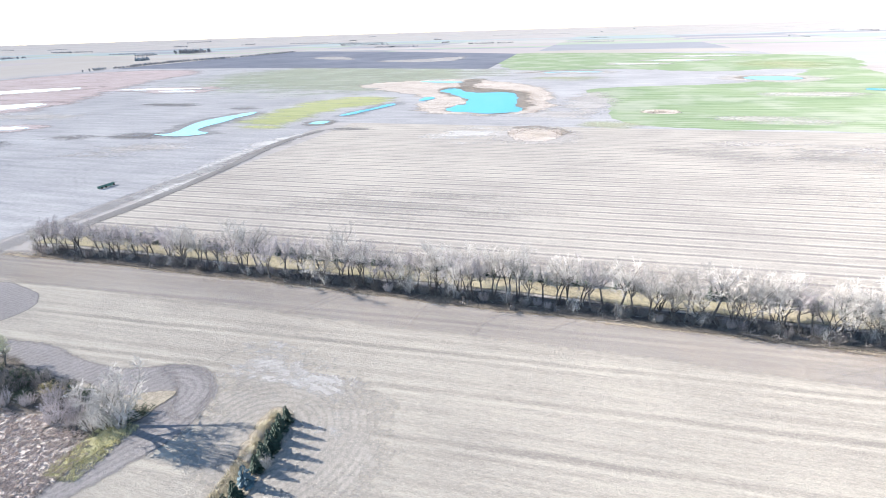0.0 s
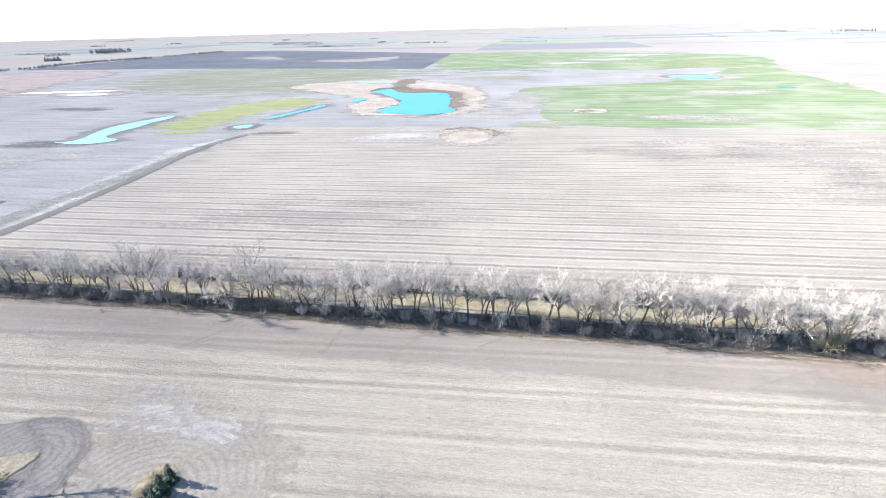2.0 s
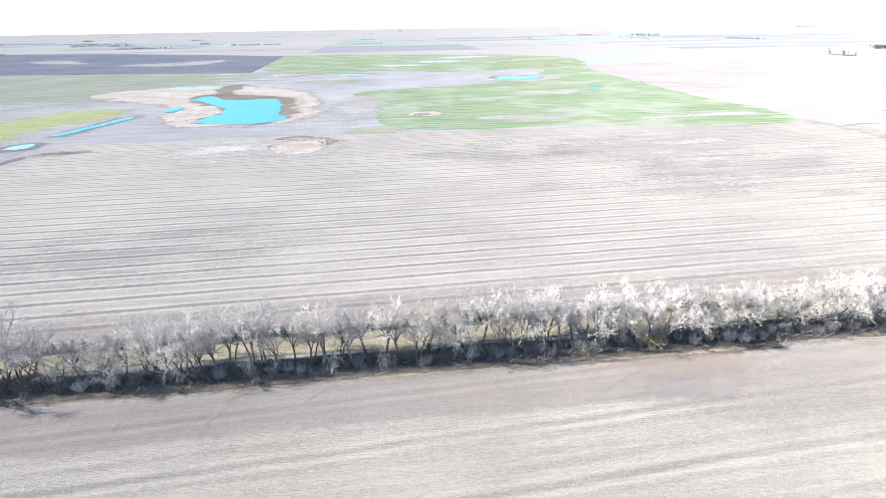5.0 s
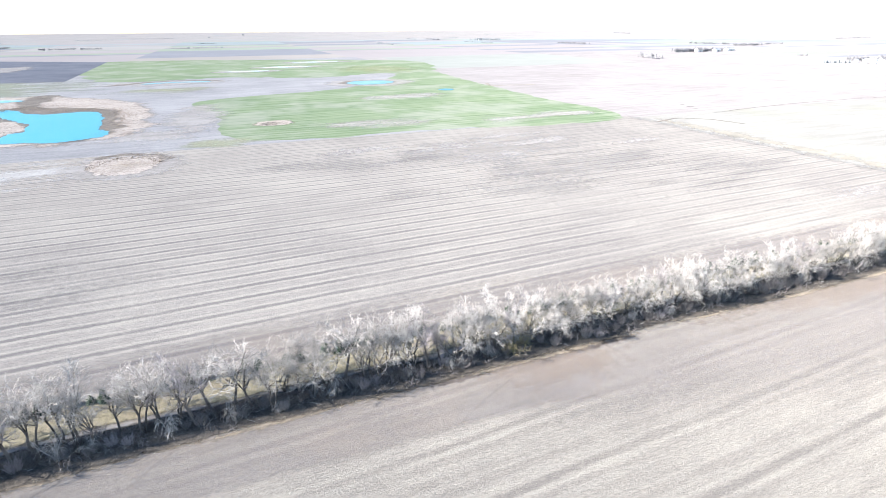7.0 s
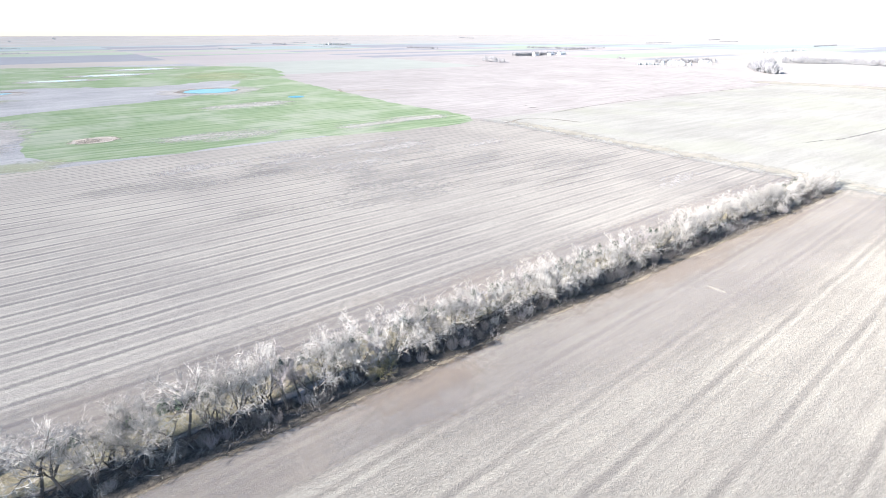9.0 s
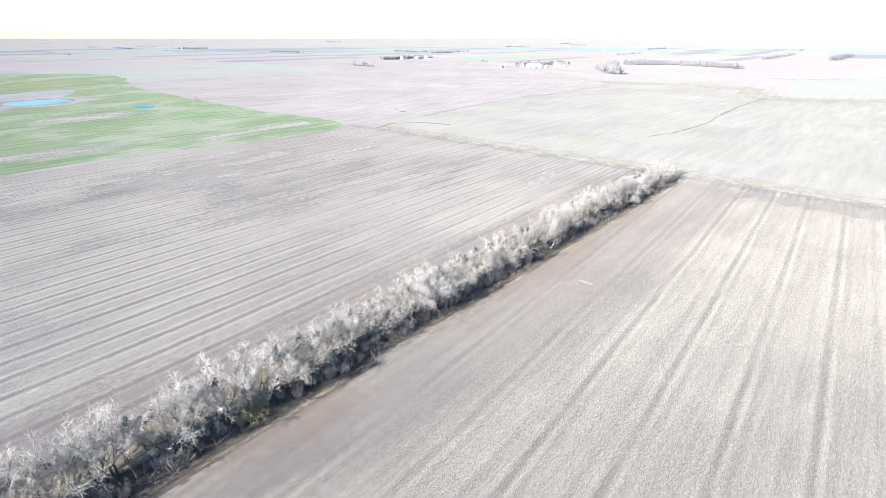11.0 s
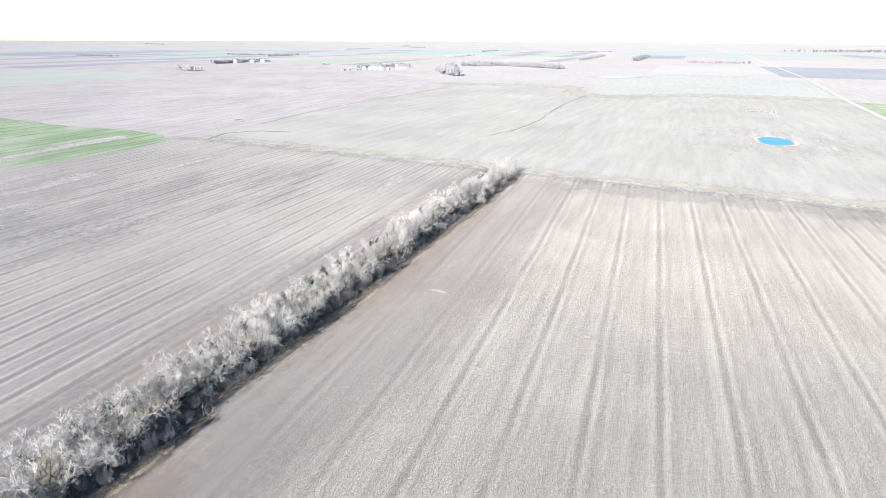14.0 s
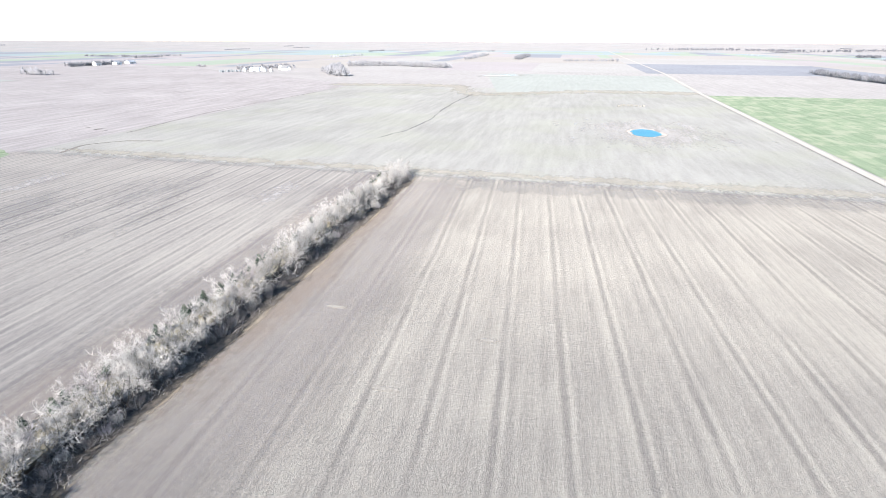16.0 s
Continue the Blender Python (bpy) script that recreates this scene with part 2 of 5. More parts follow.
# Glare of the bright sky on pools, put into a pale base colour.
M_SHALLOW = plain("shallow water with sky glare", (0.33, 0.40, 0.43), (0.44, 0.50, 0.53), 0.03, 0.15, spec=0.5)
M_BARK = plain("grey bark", (0.065, 0.058, 0.054), (0.20, 0.18, 0.166), 1.5, 0.9, bump=0.02, spec=0.1, vary=0.25)
M_TWIG = plain("pale grey twigs", (0.315, 0.298, 0.28), (0.565, 0.537, 0.505), 0.9, 0.85, spec=0.1, vary=0.4)
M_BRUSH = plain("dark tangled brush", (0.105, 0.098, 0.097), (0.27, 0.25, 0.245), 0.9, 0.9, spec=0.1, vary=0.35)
M_PALETWIG = plain("bleached pale twigs", (0.42, 0.40, 0.38), (0.68, 0.65, 0.62), 0.9, 0.85, spec=0.1, vary=0.35)
M_WARMTWIG = plain("reddish grey twigs", (0.24, 0.205, 0.195), (0.44, 0.395, 0.375), 0.9, 0.85, spec=0.15, vary=0.35)
M_MAUVETWIG = plain("mauve grey twigs", (0.29, 0.262, 0.265), (0.51, 0.474, 0.48), 0.9, 0.85, spec=0.1, vary=0.35)
M_LEAFY = plain("withered ochre leaves", (0.26, 0.22, 0.11), (0.46, 0.40, 0.24), 1.4, 0.8, spec=0.15, vary=0.4)
M_OCHRETWIG = plain("pale ochre twigs", (0.37, 0.335, 0.24), (0.57, 0.53, 0.42), 0.9, 0.85, spec=0.1, vary=0.35)
M_GREENTWIG = plain("pale yellow green leaves", (0.33, 0.33, 0.235), (0.50, 0.49, 0.37), 1.4, 0.8, spec=0.15, vary=0.4)
M_SPRUCE = plain("dark spruce needles", (0.010, 0.024, 0.018), (0.036, 0.060, 0.042), 2.5, 0.7, spec=0.2, vary=0.4)
M_BLUESPRUCE = plain("blue spruce needles", (0.03, 0.06, 0.075), (0.10, 0.155, 0.18), 2.5, 0.7, spec=0.25, vary=0.4)
M_JUNIPER = plain("juniper foliage", (0.018, 0.032, 0.024), (0.06, 0.082, 0.055), 2.0, 0.8, spec=0.2, vary=0.4)
M_REED = plain("pinkish dead reeds", (0.44, 0.375, 0.335), (0.68, 0.605, 0.55), 0.6, 0.9, spec=0.1, vary=0.4)
M_BEDREED = plain("weathered tan reeds", (0.30, 0.26, 0.215), (0.48, 0.425, 0.365), 0.6, 0.9, spec=0.1, vary=0.5)
M_GRASS = plain("yellow green grass blades", (0.33, 0.32, 0.17), (0.56, 0.53, 0.33), 0.5, 0.9, spec=0.1, vary=0.5)
M_REEDDARK = plain("dark brown cattails", (0.14, 0.11, 0.085), (0.30, 0.25, 0.20), 0.3, 0.9, spec=0.1, vary=0.5)
M_STUBBLE = plain("cut stalks and chaff", (0.24, 0.22, 0.185), (0.42, 0.39, 0.335), 0.7, 0.95, spec=0.0, vary=0.5)
# Far trees: bluish grey of distance haze is part of the base colour.
M_FARWOOD = plain("distant bare woods in haze grey", (0.20, 0.20, 0.215), (0.33, 0.325, 0.335), 0.05, 0.95, spec=0.0, vary=0.4)
# Conifer green replaced by pale haze blue in the base colour.
M_FARPINE = plain("distant conifers paled by haze", (0.20, 0.215, 0.225), (0.31, 0.325, 0.33), 0.08, 0.95, spec=0.0, vary=0.3)
M_METAL = plain("galvanised steel", (0.55, 0.56, 0.57), (0.72, 0.73, 0.74), 0.8, 0.45, 0.4, spec=0.5)
M_WHITE = plain("white painted boards", (0.70, 0.70, 0.69), (0.82, 0.82, 0.80), 0.8, 0.6)
M_ROOF = plain("grey shingle roof", (0.16, 0.16, 0.165), (0.28, 0.275, 0.27), 1.2, 0.8)
M_GLASS = plain("dark window glass", (0.02, 0.025, 0.03), (0.05, 0.055, 0.06), 1.0, 0.1, spec=0.5)
M_PAINT = plain("faded green machine paint", (0.04, 0.12, 0.10), (0.13, 0.25, 0.22), 1.5, 0.5, spec=0.4)
M_RUBBER = plain("black rubber", (0.015, 0.015, 0.015), (0.04, 0.04, 0.04), 3.0, 0.8)
M_BALE = plain("round straw bale", (0.22, 0.205, 0.18), (0.34, 0.32, 0.28), 1.5, 0.95)


# ---- building helpers ----
def mesh_of(name, verts, faces, material):
    me = bpy.data.meshes.new(name)
    me.from_pydata(verts, [], faces)
    me.materials.append(material)
    return me


def thing(name, label, category, group="", at=(0, 0, 0), kind=""):
    ob = new(name)
    ob.location = at
    return tagged(ob, label, category, group, kind)


def part(name, me, parent, label="", at=(0, 0, 0)):
    ob = new(name, me)
    ob.parent = parent
    ob.location = at
    return tagged(ob, label)


def rise(x, y):
    """The plain is flat near by and lifts a little towards the skyline."""
    r = math.hypot(x, y)
    s = min(max((r - 2900.0) / 2000.0, 0.0), 1.0)
    return 31.0 * s * s


def smooth_outline(points, step, rough, seed):
    """A closed Catmull-Rom line through a few corners, with natural wobbles large and small."""
    n, out = len(points), []
    size = max(max(p[k] for p in points) - min(p[k] for p in points) for k in (0, 1))
    step = min(step, max(size / 70, 0.4))
    wide = min(size * 0.16, 14.0)
    for i in range(n):
        p0, p1, p2, p3 = (Vector((*points[(i + j) % n], 0)) for j in (-1, 0, 1, 2))
        m = max(2, int((p2 - p1).length / step))
        for j in range(m):
            u = j / m
            p = 0.5 * (2 * p1 + (p2 - p0) * u + (2 * p0 - 5 * p1 + 4 * p2 - p3) * u * u + (3 * p1 - p0 - 3 * p2 + p3) * u ** 3)
            w = noise.noise_vector(p / wide + Vector((seed, seed, 0))) * 1.2 + 0.6 * noise.noise_vector(p / (wide * 0.3) + Vector((0, seed, 7)))
            out.append((p.x + w.x * rough, p.y + w.y * rough))
    return out


def oval(cx, cy, rx, ry, turn=0.0, n=10):
    c, s = math.cos(radians(turn)), math.sin(radians(turn))
    return [(cx + c * rx * math.cos(a) - s * ry * math.sin(a), cy + s * rx * math.cos(a) + c * ry * math.sin(a)) for a in (2 * math.pi * i / n for i in range(n))]


def band(points, width):
    """The outline of a strip of that width along a line of points."""
    sides = ([], [])
    for i, p in enumerate(points):
        a, b = Vector(points[max(i - 1, 0)]), Vector(points[min(i + 1, len(points) - 1)])
        d = (b - a).normalized()
        side = Vector((-d.y, d.x)) * width / 2
        sides[0].append(tuple(Vector(p) + side)), sides[1].append(tuple(Vector(p) - side))
    return sides[0] + sides[1][::-1]


LAYER = [0]


def patch(name, label, outline, z, material, soft=0.0, kind="structure", category="field"):
    """A sheet of ground cover on the plain; soft: the width over which it thins out at its rim."""
    LAYER[0] += 1
    z += 0.0002 * LAYER[0]
    n = len(outline)
    if not soft:
        me = mesh_of(name, [(x, y, z) for x, y in outline], [tuple(range(n))], material)
        return tagged(new(name, me), label, category, kind=kind)
    line = np.array(outline)
    low, high = line.min(0) - soft * 0.6, line.max(0) + soft * 0.6
    count = [int(min(max(v, 12), 90)) for v in (high - low) / max(soft * 0.3, 0.25)]
    gx, gy = np.meshgrid(np.linspace(low[0], high[0], count[0]), np.linspace(low[1], high[1], count[1]), indexing="ij")
    p = np.stack([gx.ravel(), gy.ravel()], 1)
    away, inside = np.full(len(p), 1e9), np.zeros(len(p), bool)
    for a, b in zip(line, np.roll(line, -1, 0)):
        d = b - a
        t = np.clip(((p - a) @ d) / max(d @ d, 1e-9), 0, 1)
        away = np.minimum(away, np.hypot(*(p - a - t[:, None] * d).T))
        if a[1] != b[1]:
            inside ^= ((a[1] > p[:, 1]) != (b[1] > p[:, 1])) & (p[:, 0] < a[0] + d[0] * (p[:, 1] - a[1]) / d[1])
    fade = np.clip(0.5 + np.where(inside, away, -away) / soft, 0, 1)
    m = count[1]
    faces = [(i * m + k, (i + 1) * m + k, (i + 1) * m + k + 1, i * m + k + 1) for i in range(count[0] - 1) for k in range(m - 1)
             if max(fade[i * m + k], fade[(i + 1) * m + k], fade[(i + 1) * m + k + 1], fade[i * m + k + 1]) > 0]
    used = sorted({v for q in faces for v in q})
    at = {v: i for i, v in enumerate(used)}
    me = mesh_of(name, [(float(p[v, 0]), float(p[v, 1]), z) for v in used], [tuple(at[v] for v in q) for q in faces], material)
    me.attributes.new("fade", "FLOAT", "POINT").data.foreach_set("value", [float(fade[v]) for v in used])
    return tagged(new(name, me), label, category, kind=kind)


def blob(name, label, points, z, material, soft=0.0, step=6.0, rough=1.5, category="field"):
    return patch(name, label, smooth_outline(points, step, rough * 1.6, z * 50 + len(points)), z, material, soft * 1.4, category=category)


def limb(verts, faces, points, radii, sides):
    """A tapered, bent stick; the last radius 0 closes it to a point."""
    first = None
    for i, (p, r) in enumerate(zip(points, radii)):
        d = (points[min(i + 1, len(points) - 1)] - points[max(i - 1, 0)]).normalized()
        u = d.orthogonal().normalized()
        w = d.cross(u)
        base = len(verts)
        if r <= 0:
            verts.append(tuple(p))
            faces.extend((first + j, first + (j + 1) % sides, base) for j in range(sides))
            return
        for j in range(sides):
            a = 2 * math.pi * j / sides
            verts.append(tuple(p + u * (r * math.cos(a)) + w * (r * math.sin(a))))
        if first is not None:
            faces.extend((first + j, first + (j + 1) % sides, base + (j + 1) % sides, base + j) for j in range(sides))
        first = base


def spray(rng, d, spread):
    """The direction d, turned by a random angle of about spread."""
    v = Vector((rng.gauss(0, 1), rng.gauss(0, 1), rng.gauss(0, 1)))
    return (d + v * spread).normalized()


def grow(rng, start, d, length, bend, count, up=0.0):
    """Points along a stick that wanders and bends towards up."""
    points, p, v = [start], start.copy(), d.normalized()
    for _ in range(count):
        v = spray(rng, v, bend)
        v = (v + Vector((0, 0, up))).normalized()
        p = p + v * (length / count)
        points.append(p.copy())
    return points


# ---- ground ----
def ground_sheet():
    verts, faces, rings, n = [(0, 0, 0)], [], [150, 400, 900, 1600, 2300, 2900, 3150, 3400, 3700, 4000, 4300, 4600, 4900], 96
    for r in rings:
        verts += [(r * math.cos(2 * math.pi * i / n), r * math.sin(2 * math.pi * i / n), rise(r, 0)) for i in range(n)]
    faces = [(0, 1 + i, 1 + (i + 1) % n) for i in range(n)]
    for k in range(len(rings) - 1):
        a, b = 1 + k * n, 1 + (k + 1) * n
        faces += [(a + i, b + i, b + (i + 1) % n, a + (i + 1) % n) for i in range(n)]
    tagged(new("ground", mesh_of("ground", verts, faces, M_GROUND)), "flat prairie farmland of pale soil reaching the horizon", "ground", kind="structure")


ground_sheet()


def far_fields():
    """Quarter sections out to the skyline, each in stubble, bare soil, hay or young wheat. Most of the farthest carry
    haze blue in their colour.
    """
    rng = random.Random(11)
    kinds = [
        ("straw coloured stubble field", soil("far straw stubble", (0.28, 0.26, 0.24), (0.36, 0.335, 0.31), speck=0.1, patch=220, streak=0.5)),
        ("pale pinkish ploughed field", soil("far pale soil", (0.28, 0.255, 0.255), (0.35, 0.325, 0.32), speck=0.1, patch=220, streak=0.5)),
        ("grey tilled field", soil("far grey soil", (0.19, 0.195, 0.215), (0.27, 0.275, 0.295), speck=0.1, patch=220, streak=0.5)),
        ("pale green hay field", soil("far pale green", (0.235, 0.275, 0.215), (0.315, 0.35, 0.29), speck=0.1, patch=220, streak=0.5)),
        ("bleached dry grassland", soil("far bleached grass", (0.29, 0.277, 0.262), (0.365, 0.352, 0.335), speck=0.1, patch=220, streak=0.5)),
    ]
    # Skyline haze as a blue green base colour, mostly past 2200 m.
    kinds.append(("distant pale green crop field", soil("far field blued by haze", (0.225, 0.265, 0.265), (0.305, 0.345, 0.345), speck=0.1, patch=220, streak=0.5)))
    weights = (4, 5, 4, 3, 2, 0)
    q = 402.0
    for i in range(-9, 13):
        for j in range(-4, 13):
            x0, y0 = -155.0 + q * i, -98.0 + q * j
            far = math.hypot(x0 + q / 2, y0 + q / 2)
            if far > 4500 or (-2 <= i <= 2 and -1 <= j <= 2) or (x0 < -1200 and y0 < 0):
                continue
            halves = [(0, 0, 1, 1)] if rng.random() < 0.45 else ([(0, 0, 1, 0.5), (0, 0.5, 1, 1)] if rng.random() < 0.6 else [(0, 0, 0.5, 1), (0.5, 0, 1, 1)])
            if far > 1500 and rng.random() < 0.6:
                cuts = [0.0, rng.uniform(0.06, 0.14), rng.uniform(0.18, 0.35), rng.uniform(0.4, 0.6), rng.uniform(0.64, 0.78), rng.uniform(0.82, 0.94), 1.0]
                halves = [(0, a, 1, b) for a, b in zip(cuts, cuts[1:])]
            for a, b, c, d in halves:
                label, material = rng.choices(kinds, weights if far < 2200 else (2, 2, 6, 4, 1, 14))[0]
                n = 5
                verts = []
                for u in range(n):
                    for v in range(n):
                        px, py = x0 + q * (a + (c - a) * u / (n - 1)), y0 + q * (b + (d - b) * v / (n - 1))
                        verts.append((px, py, rise(px, py) + 0.02))
                faces = [(u * n + v, (u + 1) * n + v, (u + 1) * n + v + 1, u * n + v + 1) for u in range(n - 1) for v in range(n - 1)]
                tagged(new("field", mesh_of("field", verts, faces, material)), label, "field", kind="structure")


far_fields()


def rect(x0, y0, x1, y1):
    return [(x0, y0), (x1, y0), (x1, y1), (x0, y1)]


# The fields round the shelterbelt.
patch("field", "tan stubble field in long pale strips", rect(-154, -90, 249, 94), 0.06, M_NEAR)
blob("headland", "trampled mauve grey headland along the tree row", [(-150, 94.5), (-80, 94.5), (-10, 94.5), (58, 94.5), (66, 88), (60, 80), (46, 81.6), (-5, 82), (-62, 80.8), (-150, 81)], 0.066, M_HEAD, 2.0, 6, 0.3)
blob("headland", "trampled brownish headland fading into the stubble", [(54, 94.5), (120, 94.5), (180, 94.5), (236, 94.5), (236, 72), (190, 69), (142, 68), (100, 69.5), (70, 74), (52, 80)], 0.067, M_HEADEAST, 14.0, 6, 1.0)
blob("headland", "mauve grey headland at the end of the stubble strips", [(249, 66), (249, 40), (249, -20), (249, -86), (236, -86), (234, -20), (233, 40), (233, 66)], 0.068, M_CLOUD, 6.0, 6, 1.0)
blob("leaf_litter", "rusty leaf litter along the edge of the tree row", [(70, 94), (150, 94), (222, 94), (222, 88), (190, 89), (150, 87), (110, 89), (70, 91)], 0.072, M_RUST, 6.0, 5, 1.0, "soil")
blob("leaf_litter", "rusty leaf litter spread over the headland", [(44, 93.4), (58, 93), (70, 90), (66, 84), (55, 86), (46, 90)], 0.072, M_RUST, 6.0, 4, 1.0, "soil")
blob("headland", "grey headland behind the tree row", [(-150, 107), (50, 107), (247, 107), (247, 117), (150, 119), (50, 121), (-60, 118), (-150, 116)], 0.08, M_HEAD, 10.0, 6, 1.0)
patch("field", "grey tan corn stubble field with fine dark strips", rect(-150, 108, 249, 306), 0.06, M_NORTH)
patch("field", "smooth grey tilled field with shallow wet hollows", rect(-900, 60, -164, 850), 0.05, M_WEST)
patch("field", "pale hay stubble field with faint green regrowth", [(249.3, -92), (690, -104), (690, 300), (249.3, 300)], 0.06, M_EAST)
patch("field", "pale pinkish ploughed field", [(244, 303), (700, 299), (1000, 760), (276, 790), (256, 560)], 0.05, M_PINK)
patch("field", "bleached grey soil round the ponds", rect(-164, 306, 260, 1150), 0.04, M_WEST)
blob("field", "young green wheat field with pale gaps", [(2, 420), (18, 320), (120, 309), (243, 302), (250, 420), (258, 560), (272, 720), (300, 930), (215, 700), (120, 560), (-8, 505)], 0.075, M_GREEN, 0, 12, 2)
blob("field", "young green wheat field beyond the ponds", [(-130, 760), (20, 735), (120, 690), (190, 720), (255, 700), (300, 1000), (-180, 1190)], 0.085, M_GREEN, 0, 20, 6)
blob("field", "thin green wheat on grey soil", [(-470, 560), (-250, 470), (-175, 560), (-165, 745), (-480, 800)], 0.08, M_THIN, 60, 20, 6)
patch("field", "freshly ploughed black field", [(-900, 835), (-520, 818), (-158, 757), (-185, 1190), (-600, 1450), (-940, 1560)], 0.10, M_BLACK)
patch("field", "pale green hay field beyond the wheat", [(272, 770), (640, 762), (660, 1110), (305, 1110)], 0.05, M_FARHAY)
patch("field", "pale grey stubble beyond the ploughed field", [(640, 762), (1050, 760), (1050, 1110), (660, 1110)], 0.05, M_PINK)
patch("field", "lush green wheat field beside the gravel road", [(240, -98), (656, -110), (668, -420), (240, -420)], 0.08, M_LUSH)
patch("field", "pale green hay field", [(690, -104), (975, -118), (975, 170), (640, 110)], 0.08, M_FARHAY)
for outline, label, material in (
    ([(-600, 1190), (-500, 1050), (-560, 1060), (-650, 1150)], "bleached hollow in the black field", M_PALE),
    ([(-420, 985), (-340, 930), (-265, 970), (-280, 1100), (-350, 1030)], "bleached hollow in the black field", M_PALE),
):
    blob("field", label, outline, 0.16, material, 12, 10, 4)
# Growth and stains on the fields.
blob("grass_patch", "yellow green grass along a wet swale", [(-222, 300), (-234, 350), (-230, 410), (-198, 438), (-166, 405), (-186, 365), (-190, 305), (-194, 278)], 0.12, M_LIME, 16, 6, 2, "grass")
blob("grass_patch", "yellow green grass at the field edge", oval(4, 318, 17, 9), 0.12, M_SOFTLIME, 6, 4, 1.5, "grass")
blob("grass_patch", "yellow green patch in young wheat", oval(215, 800, 40, 70), 0.14, M_SOFTLIME, 50, 12, 4, "grass")
blob("grass_patch", "yellow green patch in young wheat", oval(-40, 610, 34, 18), 0.14, M_SOFTLIME, 26, 8, 3, "grass")
blob("alkali_patch", "white alkali crust on bare soil", [(-57.5, 59.4), (-57.2, 62.7), (-54.2, 66.4), (-46.1, 66.6), (-41.8, 63.6), (-47, 62.4), (-53, 60.8)], 0.115, M_SALTARC, 5.0, 3, 1.0, "soil")
blob("alkali_patch", "white alkali crust curving round the spruce row", band([(-42, 62), (-39, 60.4), (-36.2, 58.4), (-33.8, 55.4)], 3.0), 0.117, M_SALTARC, 4.0, 3, 0.8, "soil")
blob("alkali_patch", "pale alkali crust beside the reed hollow", oval(-66, 281, 22, 14), 0.10, M_SALT, 14, 5, 2, "soil")
blob("alkali_patch", "pale alkali ring round a small pond", oval(391, -20, 40, 30), 0.09, M_PALE, 40, 8, 3, "soil")
blob("alkali_patch", "pale crust along the field track", band([(-156.5, 145), (-161, 185), (-168, 225), (-167, 246), (-162, 266)], 8), 0.10, M_SALT, 4, 5, 1.2, "soil")
for cx, cy, rx, ry, turn in ((125, 252, 46, 26, 3), (148, 210, 40, 16, 3), (60, 250, 34, 8, 2), (-60, 150, 40, 7, 2), (190, 180, 30, 9, 2), (95, 190, 30, 8, 2)):
    blob("soil_patch", "slightly darker damp soil in the stubble", oval(cx, cy, rx, ry, turn), 0.09, M_CLOUD, 22, 6, 4, "soil")
for cx, cy, rx, ry in ((205, 240, 16, 3), (123, 235, 16, 3), (153, 260, 18, 3.5), (110, 264, 20, 3), (150, 278, 18, 3), (215, 140, 14, 3), (70, 272, 18, 3)):
    blob("soil_patch", "bleached bare soil in the stubble", oval(cx, cy, rx, ry, 3), 0.095, M_PALE, 9, 4, 2, "soil")
for cx, cy, rx, ry in ((-300, 235, 16, 5), (-270, 360, 11, 8), (-350, 375, 30, 8), (-330, 208, 18, 6), (-143, 283, 9, 5), (-262, 246, 16, 9)):
    blob("soil_patch", "dark damp hollow in tilled soil", oval(cx, cy, rx, ry), 0.10, M_HOLLOW, 9, 4, 1.2, "soil")
for cx, cy, rx, ry, turn in ((-230, 215, 26, 9, 30), (-420, 300, 60, 12, 10), (150, 470, 36, 12, 5), (95, 345, 30, 9, 0), (200, 330, 42, 8, 4), (-10, 420, 16, 60, 0), (-30, 350, 22, 14, 0)):
    blob("soil_patch", "bleached bare soil", oval(cx, cy, rx, ry, turn), 0.13, M_PALE, 14, 6, 2, "soil")
# The dark worked corner south-west.
blob("soil_patch", "dark chisel ploughed soil round the slough", [(-112, 58.2), (-102.3, 59.6), (-95, 59.8), (-86.9, 57.9), (-79.3, 57.0), (-74, 57.9), (-69.7, 59.8), (-64.7, 61.2), (-60.4, 60.1), (-56.9, 57.5), (-54.8, 53.7), (-54.4, 48), (-56, 42), (-58.6, 36), (-62, 29), (-66, 25), (-69, 30), (-65, 37), (-64, 44), (-72, 51), (-90, 52.5), (-112, 52)], 0.075, M_TILLED, 1.3, 3, 0.15, "soil")
blob("soil_patch", "dark soil ploughed in tight arcs", [(-70, 59), (-64.7, 60.4), (-60.6, 59.4), (-57.6, 57), (-55.6, 53.5), (-55.4, 49), (-60, 50), (-63, 55)], 0.08, M_TILLARC, 2.6, 2, 0.1, "soil")
blob("soil_patch", "soil turned in arcs round the end of the spruce row", [(-59, 58), (-50, 64), (-38, 64), (-28, 58), (-25, 48), (-28, 38), (-36, 34), (-46, 40), (-54, 48)], 0.066, M_ARC, 6, 3, 1.0, "soil")
blob("soil_patch", "dark oval of ploughed soil", [(-136, 77), (-124, 77), (-116.5, 73.5), (-114, 67.5), (-119, 61), (-136, 60)], 0.075, M_TILLED, 0.8, 3, 0.12, "soil")
